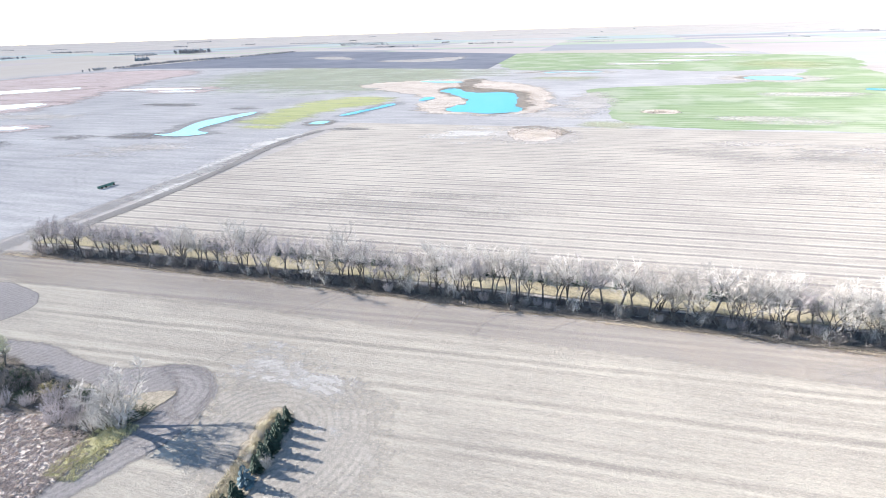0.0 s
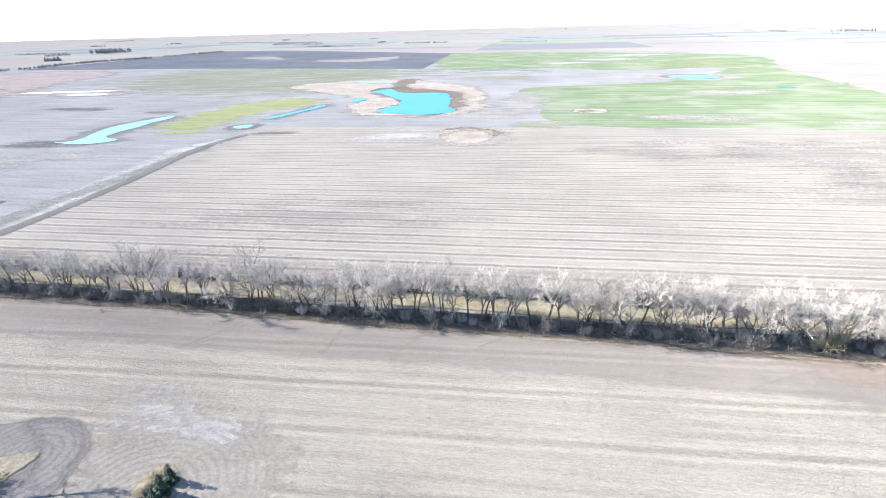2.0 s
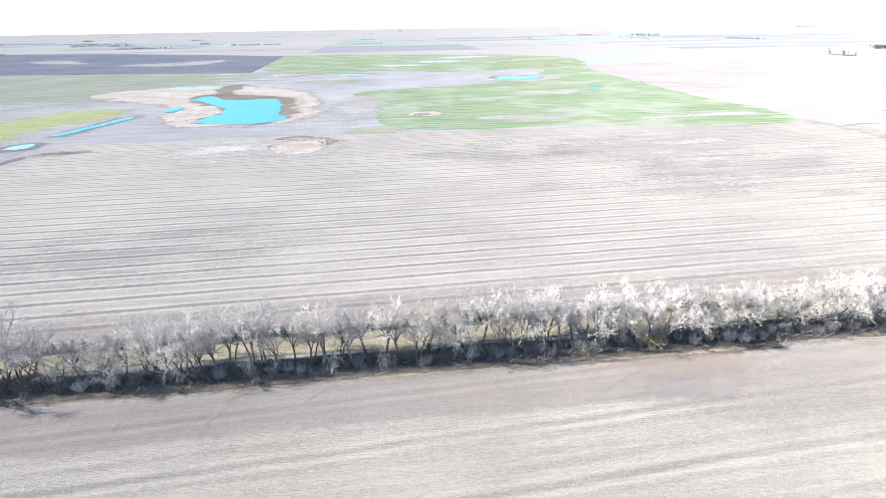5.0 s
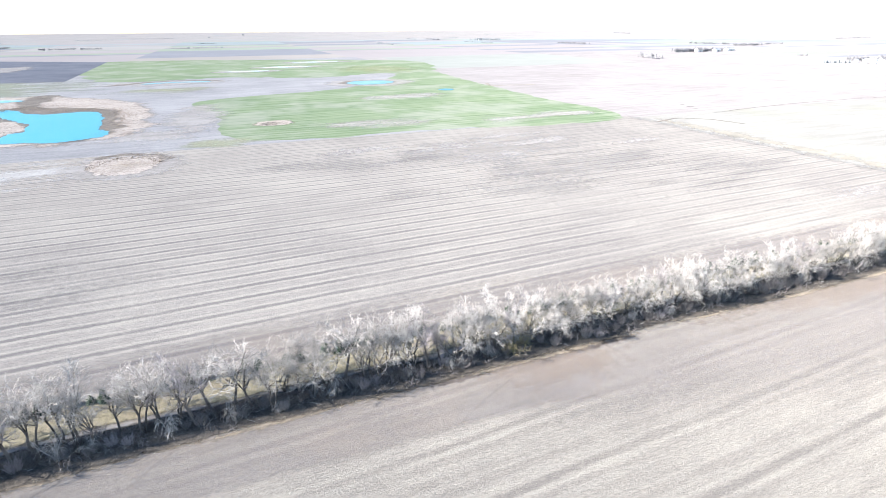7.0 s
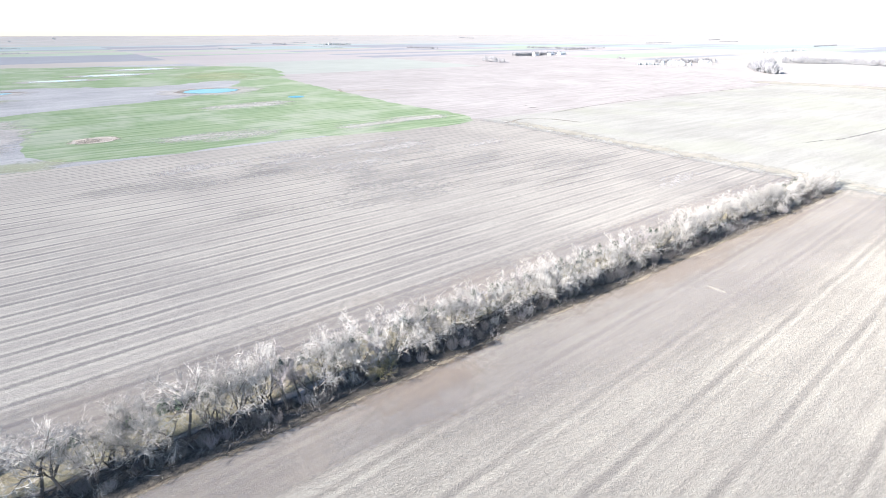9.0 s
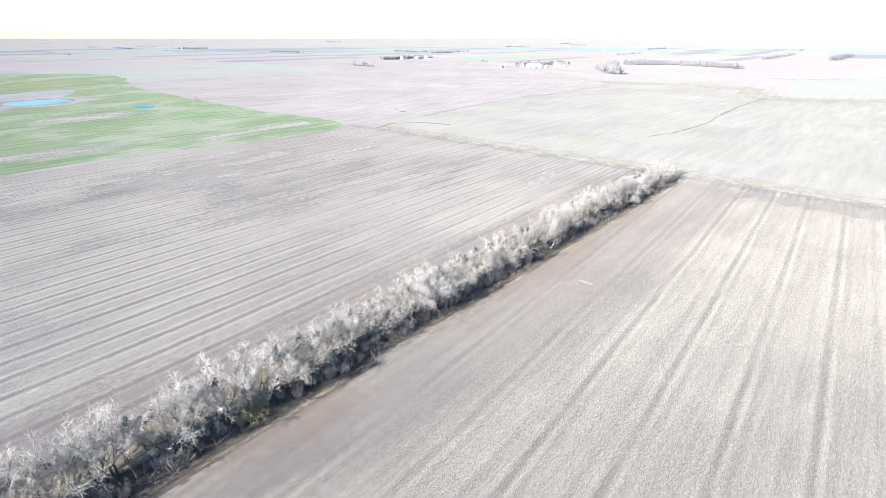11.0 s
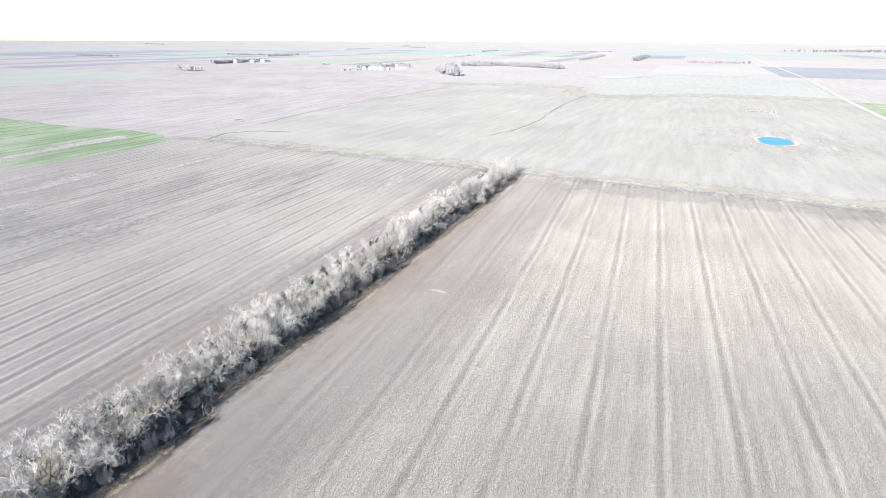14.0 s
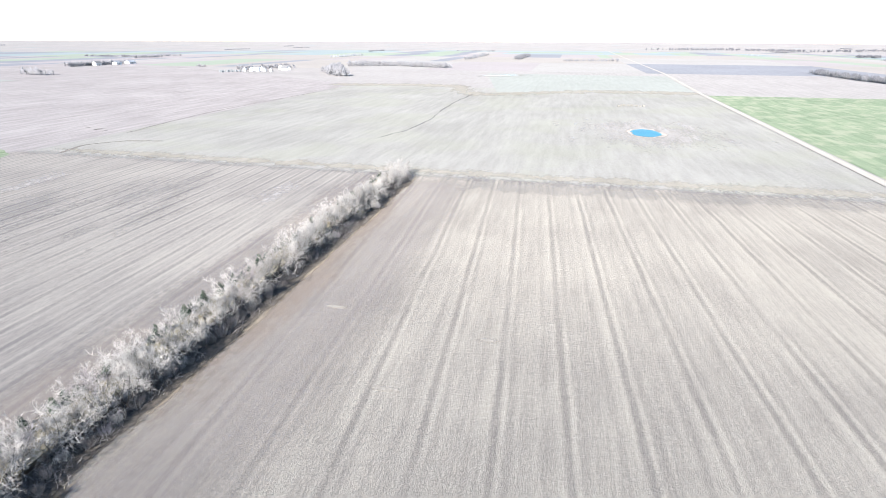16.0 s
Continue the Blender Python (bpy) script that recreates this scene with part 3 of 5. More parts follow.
# Straw left in heaps and the marks of tyres.
for x, y, turn in ((105.2, 59.2, 92), (130.3, 78.7, 90)):
    blob("straw_windrow", "pale bar of spilled straw on the stubble", oval(x, y, 2.4, 0.5, turn), 0.12, M_STRAWBAR, 0.5, 1, 0.15, "straw")
blob("straw_windrow", "broad heap of chaff across a stubble strip", oval(124, 44.4, 2.6, 1.1, 93), 0.12, M_STRAWBAR, 1.0, 1, 0.2, "straw")
for line, width in (
    ([(-59.4, 80.2), (-56, 85), (-52.2, 91.2)], 0.35), ([(-57.8, 80), (-54.4, 84.8), (-50.6, 91)], 0.3), ([(-32.6, 82.5), (-32.4, 86), (-31.8, 90)], 0.35), ([(-19.8, 82.6), (-18.8, 86), (-16.9, 89.5)], 0.35),
    ([(36.9, 82.2), (42, 85.4), (48.3, 88.7)], 0.35), ([(-6.1, 87.3), (-3.8, 90), (-0.9, 92.2)], 0.35), ([(51, 78.6), (55, 80.6), (58, 80.4), (60, 78.4)], 0.3), ([(53, 77.6), (56, 79.2), (58, 78.9), (59, 77.6)], 0.3),
    ([(-61.6, 63), (-61, 66), (-58, 68.6), (-52, 69.5)], 0.3), ([(-60, 63), (-59.4, 65.4), (-57, 67.4), (-52, 68.2)], 0.3), ([(-190, 150), (-230, 190), (-236, 230)], 0.5), ([(-194, 150), (-226, 180), (-221, 215)], 0.5),
):
    patch("tyre_marks", "thin dark tyre tracks in the soil", smooth_outline(band(line, width), 1.5, 0.12, len(line)), 0.13, M_MARK, 0.4, category="tracks")
# Tracks, ditches and roads.
patch("field_track", "dark worn field track beside the stubble", smooth_outline(band([(-150.5, 112), (-150.5, 150), (-154, 187), (-161, 236), (-160, 262), (-157, 278)], 4.2), 6, 0.3, 1), 0.13, M_TRACK, 0.8, category="track")
patch("field_track", "grey turning strip between tilled field and stubble", smooth_outline(band([(-158, 95), (-160, 150), (-160, 205), (-160, 245)], 6.5), 6, 0.6, 2), 0.11, M_DAMP, 3, category="track")
patch("field_track", "worn earth headland at the end of the stubble", smooth_outline(band([(250, -88), (249, 0), (248.5, 80), (250, 180), (251, 296)], 6), 8, 0.7, 3), 0.11, M_CLOUD, 6, category="track")
patch("field_track", "bleached verge between stubble and hay", smooth_outline(band([(259, -90), (258, 0), (258, 100), (259, 200), (260, 280)], 9), 8, 1.2, 4), 0.10, M_CREAM, 8, category="track")
patch("gravel_road", "straight pale gravel road between fields", band([(230, -94), (390, -98.5), (650, -106), (1040, -126), (2220, -140), (4300, -170)], 4.4), 0.22, M_GRAVEL, 0, category="road")
patch("ditch", "dark curved drainage ditch", smooth_outline(band([(253, 281), (264, 284.5), (272, 286), (282, 280), (288, 273), (292, 256)], 2.2), 5, 0.3, 5), 0.14, M_MUD, 1.0, category="ditch")
patch("ditch", "thin drainage ditch along a field edge", smooth_outline(band([(322, 332), (312, 297), (345, 300), (430, 306), (644, 297)], 0.9), 8, 0.8, 6), 0.14, M_MUD, 1.0, category="ditch")
patch("ditch", "brown eroded gully across the hay field", smooth_outline(band([(330, 140), (370, 131), (420, 129), (460, 132), (530, 134), (602, 131)], 1.0), 8, 1.2, 7), 0.14, M_TRACK, 1.6, category="ditch")
patch("grass_strip", "tan grass waterway across pale fields", smooth_outline(band([(690, 316), (705, 180), (610, 125), (672, 10), (676, -95)], 34), 10, 6, 8), 0.12, M_CREAM, 18, category="grass")
patch("grass_strip", "tan grass verge", band([(262, 540), (256, 520), (300, 508)], 3), 0.13, M_DRYGRASS, 3, category="grass")
# Ponds with their rims of dead reeds.
blob("reed_bed", "pinkish dead reeds round the large pond", [(-240, 525), (-222, 570), (-150, 600), (-58, 517), (-40, 407), (-48, 356), (-97, 345), (-127, 361), (-120, 400), (-150, 440)], 0.16, M_REEDBED, 8, 7, 4, "reeds")
blob("mud_margin", "dark mud flats at the north shore of the pond", [(-128, 488), (-146, 560), (-144, 604), (-128, 592), (-124, 522), (-112, 470)], 0.19, M_MUD, 6, 5, 2.5, "mud")
blob("mud_margin", "dark muddy reeds at the pond's edge", [(-148, 487), (-137, 513), (-100, 500), (-69, 479), (-57, 433), (-52.5, 366), (-74, 350), (-105, 361), (-112, 390), (-124, 440)], 0.20, M_MUD, 5, 5, 2.5, "mud")
blob("reed_bed", "pale tongue of reeds reaching into the pond", [(-118, 372), (-106, 388), (-100, 402), (-116, 440), (-132, 430), (-135, 385)], 0.22, M_REEDBED, 3, 5, 1.5, "reeds")
blob("pond", "still blue pond with a ragged shore", [(-146, 484), (-136, 507), (-118, 474), (-100, 470), (-82, 472), (-68, 448), (-63, 400), (-55, 364), (-72, 351), (-103, 360), (-105, 386), (-100, 404), (-117, 444)], 0.26, M_WATER, 0, 4, 2.0, "pond")
blob("pond", "shallow turquoise pond in a tilled field", [(-254, 252), (-246, 258), (-257, 296), (-252, 332), (-243, 338), (-240, 298), (-238, 271), (-222, 259), (-233, 248)], 0.24, M_TEAL, 0, 4, 1.0, "pond")
blob("mud_margin", "damp dark shore of a shallow pond", [(-264, 248), (-256, 262), (-266, 298), (-256, 340), (-236, 342), (-232, 298), (-230, 272), (-214, 260), (-232, 242)], 0.15, M_DAMP, 5, 5, 1.5, "mud")
blob("mud_margin", "dark wet rim of a puddle", oval(-172, 303, 11, 12), 0.16, M_TRACK, 4, 4, 1.0, "mud")
blob("pond", "small blue puddle in a dark hollow", oval(-172, 303, 5.5, 7.0), 0.24, M_TEAL, 0, 3, 0.8, "pond")
blob("mud_margin", "damp swale with standing water", band([(-168, 332), (-164, 362), (-156, 400)], 14), 0.15, M_DAMP, 6, 5, 1.5, "mud")
blob("pond", "narrow blue pool along a swale", band([(-171, 334), (-166, 352), (-160, 372), (-157, 392)], 6), 0.24, M_WATER, 0, 4, 0.8, "pond")
blob("pond", "small blue pool among reeds", oval(-140, 425, 5, 13), 0.28, M_WATER, 0, 3, 0.8, "pond")
blob("pond", "long pale pool among dead reeds", oval(-170, 570, 26, 10, -15), 0.28, M_TEAL, 0, 5, 1.5, "pond")
blob("reed_bed", "oval hollow filled with dead reeds", [(-49, 292), (-40, 300), (-20, 297), (-20, 278), (-28, 264), (-42, 269)], 0.16, M_REEDBED, 2.5, 3, 1.0, "reeds")
blob("soil_patch", "pale worn ring round a reed hollow", oval(-33, 282, 23, 25), 0.12, M_PALE, 6, 5, 1.5, "soil")
blob("mud_margin", "dark reedy bank of a hollow", band([(-47, 300), (-36, 304), (-23, 299), (-17, 288)], 4.5), 0.19, M_MUD, 2.5, 3, 0.8, "mud")
blob("reed_bed", "small oval reed hollow in young wheat", oval(35, 370, 11.5, 10), 0.16, M_REEDBED, 2.5, 3, 1.0, "reeds")
blob("mud_margin", "dark gaps between dead reeds", oval(33, 369, 5, 6), 0.20, M_MUD, 2, 2, 0.8, "mud")
blob("reed_bed", "tan rim of reeds round a pond", oval(155, 602, 46, 40), 0.15, M_PALE, 14, 6, 2, "reeds")
blob("mud_margin", "dark rim of reeds round a pond", oval(152, 605, 30, 26), 0.19, M_MUD, 2, 5, 1.5, "mud")
blob("pond", "oval turquoise pond in young wheat", oval(154, 601, 25, 23), 0.26, M_TEAL, 0, 5, 1.2, "pond")
blob("pond", "tiny blue pond in young wheat", oval(202, 502, 7, 7), 0.24, M_WATER, 0, 3, 0.6, "pond")
blob("reed_bed", "dry reedy hollow with a pale rim", oval(-45, 690, 62, 28), 0.16, M_PALE, 16, 8, 3, "reeds")
blob("mud_margin", "dark line of reeds in a dry hollow", band([(-98, 680), (-50, 716), (0, 700)], 7), 0.20, M_MUD, 2, 5, 1.5, "mud")
blob("pond", "narrow pale pool in a dry hollow", band([(-70, 686), (-40, 694), (-8, 688)], 10), 0.26, M_TEAL, 0, 5, 1.0, "pond")
blob("mud_margin", "brown muddy rim of a small pond", oval(388, -16, 18, 12), 0.15, M_REEDBED, 2, 4, 1.0, "mud")
blob("pond", "small deep blue pond in a hay field", oval(388, -16, 14.5, 9), 0.24, M_WATER, 0, 3, 0.8, "pond")
for cx, cy, rx, ry, turn in ((-640, 462, 60, 22, 40), (-500, 348, 26, 20, 40), (-470, 492, 50, 9, 10), (-376, 256, 14, 6, 10), (-430, 470, 24, 8, 0), (925, 140, 32, 12, -50), (100, 900, 36, 14, 0), (40, 830, 30, 10, 0), (160, 1010, 40, 14, 0)):
    blob("mud_margin", "tan reedy shore of a shallow pool", oval(cx, cy, rx * 1.35 + 6, ry * 1.5 + 6, turn), 0.16, M_PALE if cx > 0 else M_PINKREED, 8, 6, 2, "mud")
    blob("pond", "shallow bright pool", oval(cx, cy, rx, ry, turn), 0.28, M_SHALLOW, 0, 5, 1.5, "pond")
blob("field", "pinkish slough grass round shallow pools", [(-700, 420), (-480, 310), (-470, 380), (-560, 560), (-640, 760), (-830, 760), (-860, 480)], 0.11, M_PINKREED, 20, 15, 5)


# ---- woody plants ----
def along(points, u):
    """The point at the share u of a line of points."""
    k = min(max(u, 0.0), 0.9999) * (len(points) - 1)
    return points[int(k)].lerp(points[int(k) + 1], k % 1)


def bare_tree_meshes(seed, height, stems, spread, twig_material, thick=1.0, dense=1.0, clear=0.3, fine=1.0, bark=None):
    """Dark trunks that fork into rising limbs, and a broom-like crown of pale branches, shoots and twigs."""
    rng = random.Random(seed)
    tv, tf, cv, cf = [], [], [], []
    for s in range(stems):
        a = 2 * math.pi * (s + rng.uniform(-0.3, 0.3)) / stems + seed
        tilt = rng.uniform(0.18, 0.42) * spread if stems > 1 else rng.uniform(0.03, 0.14)
        base = Vector((math.cos(a), math.sin(a), 0)) * (0.18 * thick if stems > 1 else 0.0) + Vector((0, 0, -0.1))
        bole = grow(rng, base, Vector((math.cos(a) * tilt, math.sin(a) * tilt, 1)), height * rng.uniform(clear, clear + 0.16), 0.08, 4, 0.01)
        r0 = 0.15 * thick * rng.uniform(0.85, 1.15) * (1.35 if stems == 1 else 1.0)
        limb(tv, tf, bole, [r0 * 1.15, r0 * 0.95, r0 * 0.9, r0 * 0.84, r0 * 0.8], 7)
        forks = rng.randint(4, 5) if stems == 1 else rng.randint(3, 4) if stems == 2 else rng.randint(2, 3)
        for g in range(forks):
            b = a + 2 * math.pi * (g + rng.uniform(-0.3, 0.3)) / forks
            lean = rng.uniform(0.25, 0.75) * spread
            root = along(bole, 1.0 if g < 2 else rng.uniform(0.62, 1.0))
            bough = grow(rng, root, Vector((math.cos(b) * lean, math.sin(b) * lean, 1)), (height - root.z) * rng.uniform(0.72, 0.95), 0.19, 6, 0.05)
            rb = r0 * rng.uniform(0.5, 0.68)
            limb(tv, tf, bough, [rb, rb * 0.82, rb * 0.66, rb * 0.5, rb * 0.36, rb * 0.22, 0.0], 5)
            for c in range(int(10 * dense)):
                u = rng.uniform(0.18, 0.97)
                q = along(bough, u)
                out = spray(rng, (bough[min(int(u * 6) + 1, 6)] - bough[int(u * 6)]).normalized(), 0.72)
                branch = grow(rng, q, out, height * rng.uniform(0.14, 0.26) * (1.2 - 0.6 * u), 0.24, 4, 0.05)
                rc = rb * (1 - 0.75 * u) * 0.5 + 0.018
                dark = u < 0.3
                limb(tv if dark else cv, tf if dark else cf, branch, [rc, rc * 0.8, rc * 0.6, rc * 0.42, 0.0], 4)
                for d in range(7):
                    w = along(branch, rng.uniform(0.25, 1.0))
                    v = spray(rng, (branch[4] - branch[1]).normalized() + Vector((0, 0, 0.05)), 0.75)
                    shoot = grow(rng, w, v, height * rng.uniform(0.06, 0.125), 0.2, 2, 0.04)
                    limb(cv, cf, shoot, [0.016 * fine, 0.012 * fine, 0.0], 3)
                    for e in range(6):
                        z = along(shoot, rng.uniform(0.1, 1.0))
                        limb(cv, cf, [z, z + spray(rng, v, 0.6) * rng.uniform(0.2, 0.55)], [0.010 * fine, 0.0], 3)
    return mesh_of("trunk", tv, tf, bark or M_BARK), mesh_of("crown", cv, cf, twig_material)


def thicket_mesh(seed, height, width, material):
    """A dense rounded bush: many thin canes from one patch of ground, each with fine upright twigs."""
    rng = random.Random(seed)
    v, f = [], []
    for i in range(64):
        a, r = rng.uniform(0, 2 * math.pi), width * math.sqrt(rng.random()) * 0.75
        base = Vector((math.cos(a) * r * 0.6, math.sin(a) * r * 0.6, -0.05))
        d = Vector((math.cos(a) * r * 0.5, math.sin(a) * r * 0.5, height * 0.8))
        cane = grow(rng, base, d, height * rng.uniform(0.6, 1.05) * (1.05 - 0.35 * r / width), 0.16, 3, -0.02)
        limb(v, f, cane, [0.024, 0.019, 0.013, 0.0], 3)
        for e in range(18):
            q = along(cane, rng.uniform(0.2, 1.0))
            limb(v, f, [q, q + spray(rng, (cane[3] - cane[1]).normalized(), 0.6) * rng.uniform(0.2, 0.6)], [0.013, 0.0], 3)
    return mesh_of("crown", v, f, material)


def weeping_mesh(seed, height, width, material):
    """A pale bush whose canes rise, arch over and hang down in long combed twigs."""
    rng = random.Random(seed)
    v, f = [], []
    for i in range(7):
        a, lean = rng.uniform(0, 2 * math.pi), rng.uniform(0.3, 1.3) * width / height
        cane = grow(rng, Vector((rng.gauss(0, 0.12), rng.gauss(0, 0.12), -0.05)), Vector((math.cos(a) * lean, math.sin(a) * lean, 1)), height * rng.uniform(0.7, 1.1), 0.14, 5, -0.03)
        limb(v, f, cane, [0.045, 0.038, 0.032, 0.026, 0.02, 0.0], 4)
        for b in range(11):
            u = rng.uniform(0.3, 1.0)
            q = along(cane, u)
            g = rng.uniform(0, 2 * math.pi)
            hang = grow(rng, q, Vector((math.cos(g), math.sin(g), rng.uniform(0.1, 0.7))), min(q.z * 0.9, rng.uniform(0.8, 1.9)), 0.1, 4, -0.5)
            limb(v, f, hang, [0.022, 0.019, 0.016, 0.012, 0.0], 3)
            for e in range(5):
                w = along(hang, rng.uniform(0.25, 1.0))
                limb(v, f, [w, w + spray(rng, (hang[4] - hang[2]).normalized(), 0.35) * rng.uniform(0.2, 0.5)], [0.013, 0.0], 3)
    return mesh_of("crown", v, f, material)


def shrub_mesh(seed, height, width, material, stems=8, droop=1.0):
    """A few leaning stems with bowed side branches and twigs: a sprawling, uneven bush."""
    rng = random.Random(seed)
    v, f = [], []
    for i in range(stems):
        a = rng.uniform(0, 2 * math.pi)
        lean = rng.uniform(0.1, 1.0) * width / height
        d = Vector((math.cos(a) * lean, math.sin(a) * lean, 1))
        base = Vector((rng.gauss(0, 0.22) * width, rng.gauss(0, 0.22) * width, -0.05))
        stem = grow(rng, base, d, height * rng.uniform(0.55, 1.15), 0.22, 4, -0.06 * droop)
        limb(v, f, stem, [0.045, 0.038, 0.03, 0.024, 0.0], 3)
        for b in range(9):
            p = along(stem, rng.uniform(0.12, 1.0))
            ang = rng.uniform(0, 2 * math.pi)
            out = Vector((math.cos(ang), math.sin(ang), rng.uniform(0.0, 0.9)))
            cane = grow(rng, p, out, height * rng.uniform(0.18, 0.46), 0.22, 3, -0.28 * droop)
            limb(v, f, cane, [0.024, 0.02, 0.016, 0.0], 3)
            for e in range(6):
                dd = spray(rng, (cane[3] - cane[1]).normalized() + Vector((0, 0, -0.1 * droop)), 0.55)
                q = along(cane, rng.uniform(0.1, 1.0))
                limb(v, f, [q, q + dd * rng.uniform(0.2, 0.5)], [0.018, 0.0], 3)
    return mesh_of("crown", v, f, material)


def conifer_meshes(seed, height, width, material):
    """A spruce: whorls of drooping boughs, each a fan of short needle sprays."""
    rng = random.Random(seed)
    tv, tf, v, f = [], [], [], []
    limb(tv, tf, [Vector((0, 0, -0.1)), Vector((0, 0, height * 0.5)), Vector((0, 0, height))], [0.035 * height, 0.02 * height, 0.0], 6)
    layers = int(height * 3.4)
    for i in range(layers):
        z = height * (0.04 + 0.94 * i / layers)
        r = width * (1 - z / height) ** 0.85 * rng.uniform(0.82, 1.12) + 0.05
        for j in range(9 + int(6 * (1 - i / layers))):
            a = rng.uniform(0, 2 * math.pi)
            out = Vector((math.cos(a), math.sin(a), 0))
            side = Vector((-math.sin(a), math.cos(a), 0))
            r2 = r * rng.uniform(0.75, 1.1)
            tip = out * r2 + Vector((0, 0, z - r2 * rng.uniform(0.05, 0.35)))
            root = out * r2 * 0.15 + Vector((0, 0, z + 0.05))
            w = r2 * 0.22 + 0.03
            mid = root.lerp(tip, 0.6)
            b = len(v)
            v += [tuple(root), tuple(mid + side * w + Vector((0, 0, -0.04))), tuple(tip), tuple(mid - side * w + Vector((0, 0, -0.04))), tuple(mid + Vector((0, 0, 0.07 + 0.1 * w)))]
            f += [(b, b + 1, b + 4), (b + 1, b + 2, b + 4), (b + 2, b + 3, b + 4), (b + 3, b, b + 4)]
            for e in range(2):
                q = root.lerp(tip, rng.uniform(0.5, 1.0)) + side * rng.uniform(-w, w)
                dd = spray(rng, out + Vector((0, 0, 0.2)), 0.5) * rng.uniform(0.08, 0.2)
                limb(v, f, [q, q + dd], [0.03, 0.0], 3)
    return mesh_of("trunk", tv, tf, M_BARK), mesh_of("foliage", v, f, material)


def blades_mesh(name, spots, material, low, high, lean, per, wide, seed):
    """Tufts of thin blades at the given spots."""
    rng = random.Random(seed)
    v, f = [], []
    for x, y in spots:
        for _ in range(per):
            px, py, h = x + rng.gauss(0, 0.18), y + rng.gauss(0, 0.18), rng.uniform(low, high)
            a, l = rng.uniform(0, 2 * math.pi), rng.gauss(0, lean) * h
            b, c, s = len(v), math.cos(a), math.sin(a)
            v += [(px - c * wide, py - s * wide, 0.05), (px + c * wide, py + s * wide, 0.05), (px - s * l + rng.gauss(0, 0.3) * l, py + c * l, 0.05 + h)]
            f.append((b, b + 1, b + 2))
    return mesh_of(name, v, f, material)


def tussocks_mesh(name, spots, material, seed):
    """Clumps of blades that spread from one root and flop over."""
    rng = random.Random(seed)
    v, f = [], []
    for x, y in spots:
        size, wind = rng.uniform(0.3, 0.62), rng.uniform(0, 2 * math.pi)
        for _ in range(10):
            a, l, h, w = wind + rng.gauss(0, 1.3), size * rng.uniform(0.2, 0.7), size * rng.uniform(0.2, 0.6), 0.035
            c, s, b = math.cos(a), math.sin(a), len(v)
            px, py = x + rng.gauss(0, 0.12), y + rng.gauss(0, 0.12)
            v += [(px - s * w, py + c * w, 0.05), (px + s * w, py - c * w, 0.05), (px + c * l * 0.7 + s * w, py + s * l * 0.7 - c * w, 0.05 + h), (px + c * l * 1.5, py + s * l * 1.5, 0.05 + h * 0.8)]
            f += [(b, b + 1, b + 2), (b, b + 2, b + 3)]
    return mesh_of(name, v, f, material)


def kind_of(name, label, category, parts):
    """A thing with its parts, to be copied to its places."""
    ob = thing(name, label, category)
    for part_name, me in parts:
        part(part_name, me, ob)
    return ob


def stand(model, places, group):
    """The model at the first place and copies at the others: x, y, turn, scale."""
    model["group"] = group
    for i, (x, y, turn, size) in enumerate(places):
        m = pose(x, y, 0.06, 0, 0, turn) @ Matrix.Diagonal((size, size, size, 1))
        if i == 0:
            model.matrix_basis = m
        else:
            copy = copy_thing(model, pose(x, y, 0.06, 0, 0, turn))
            copy.scale = (size, size, size)


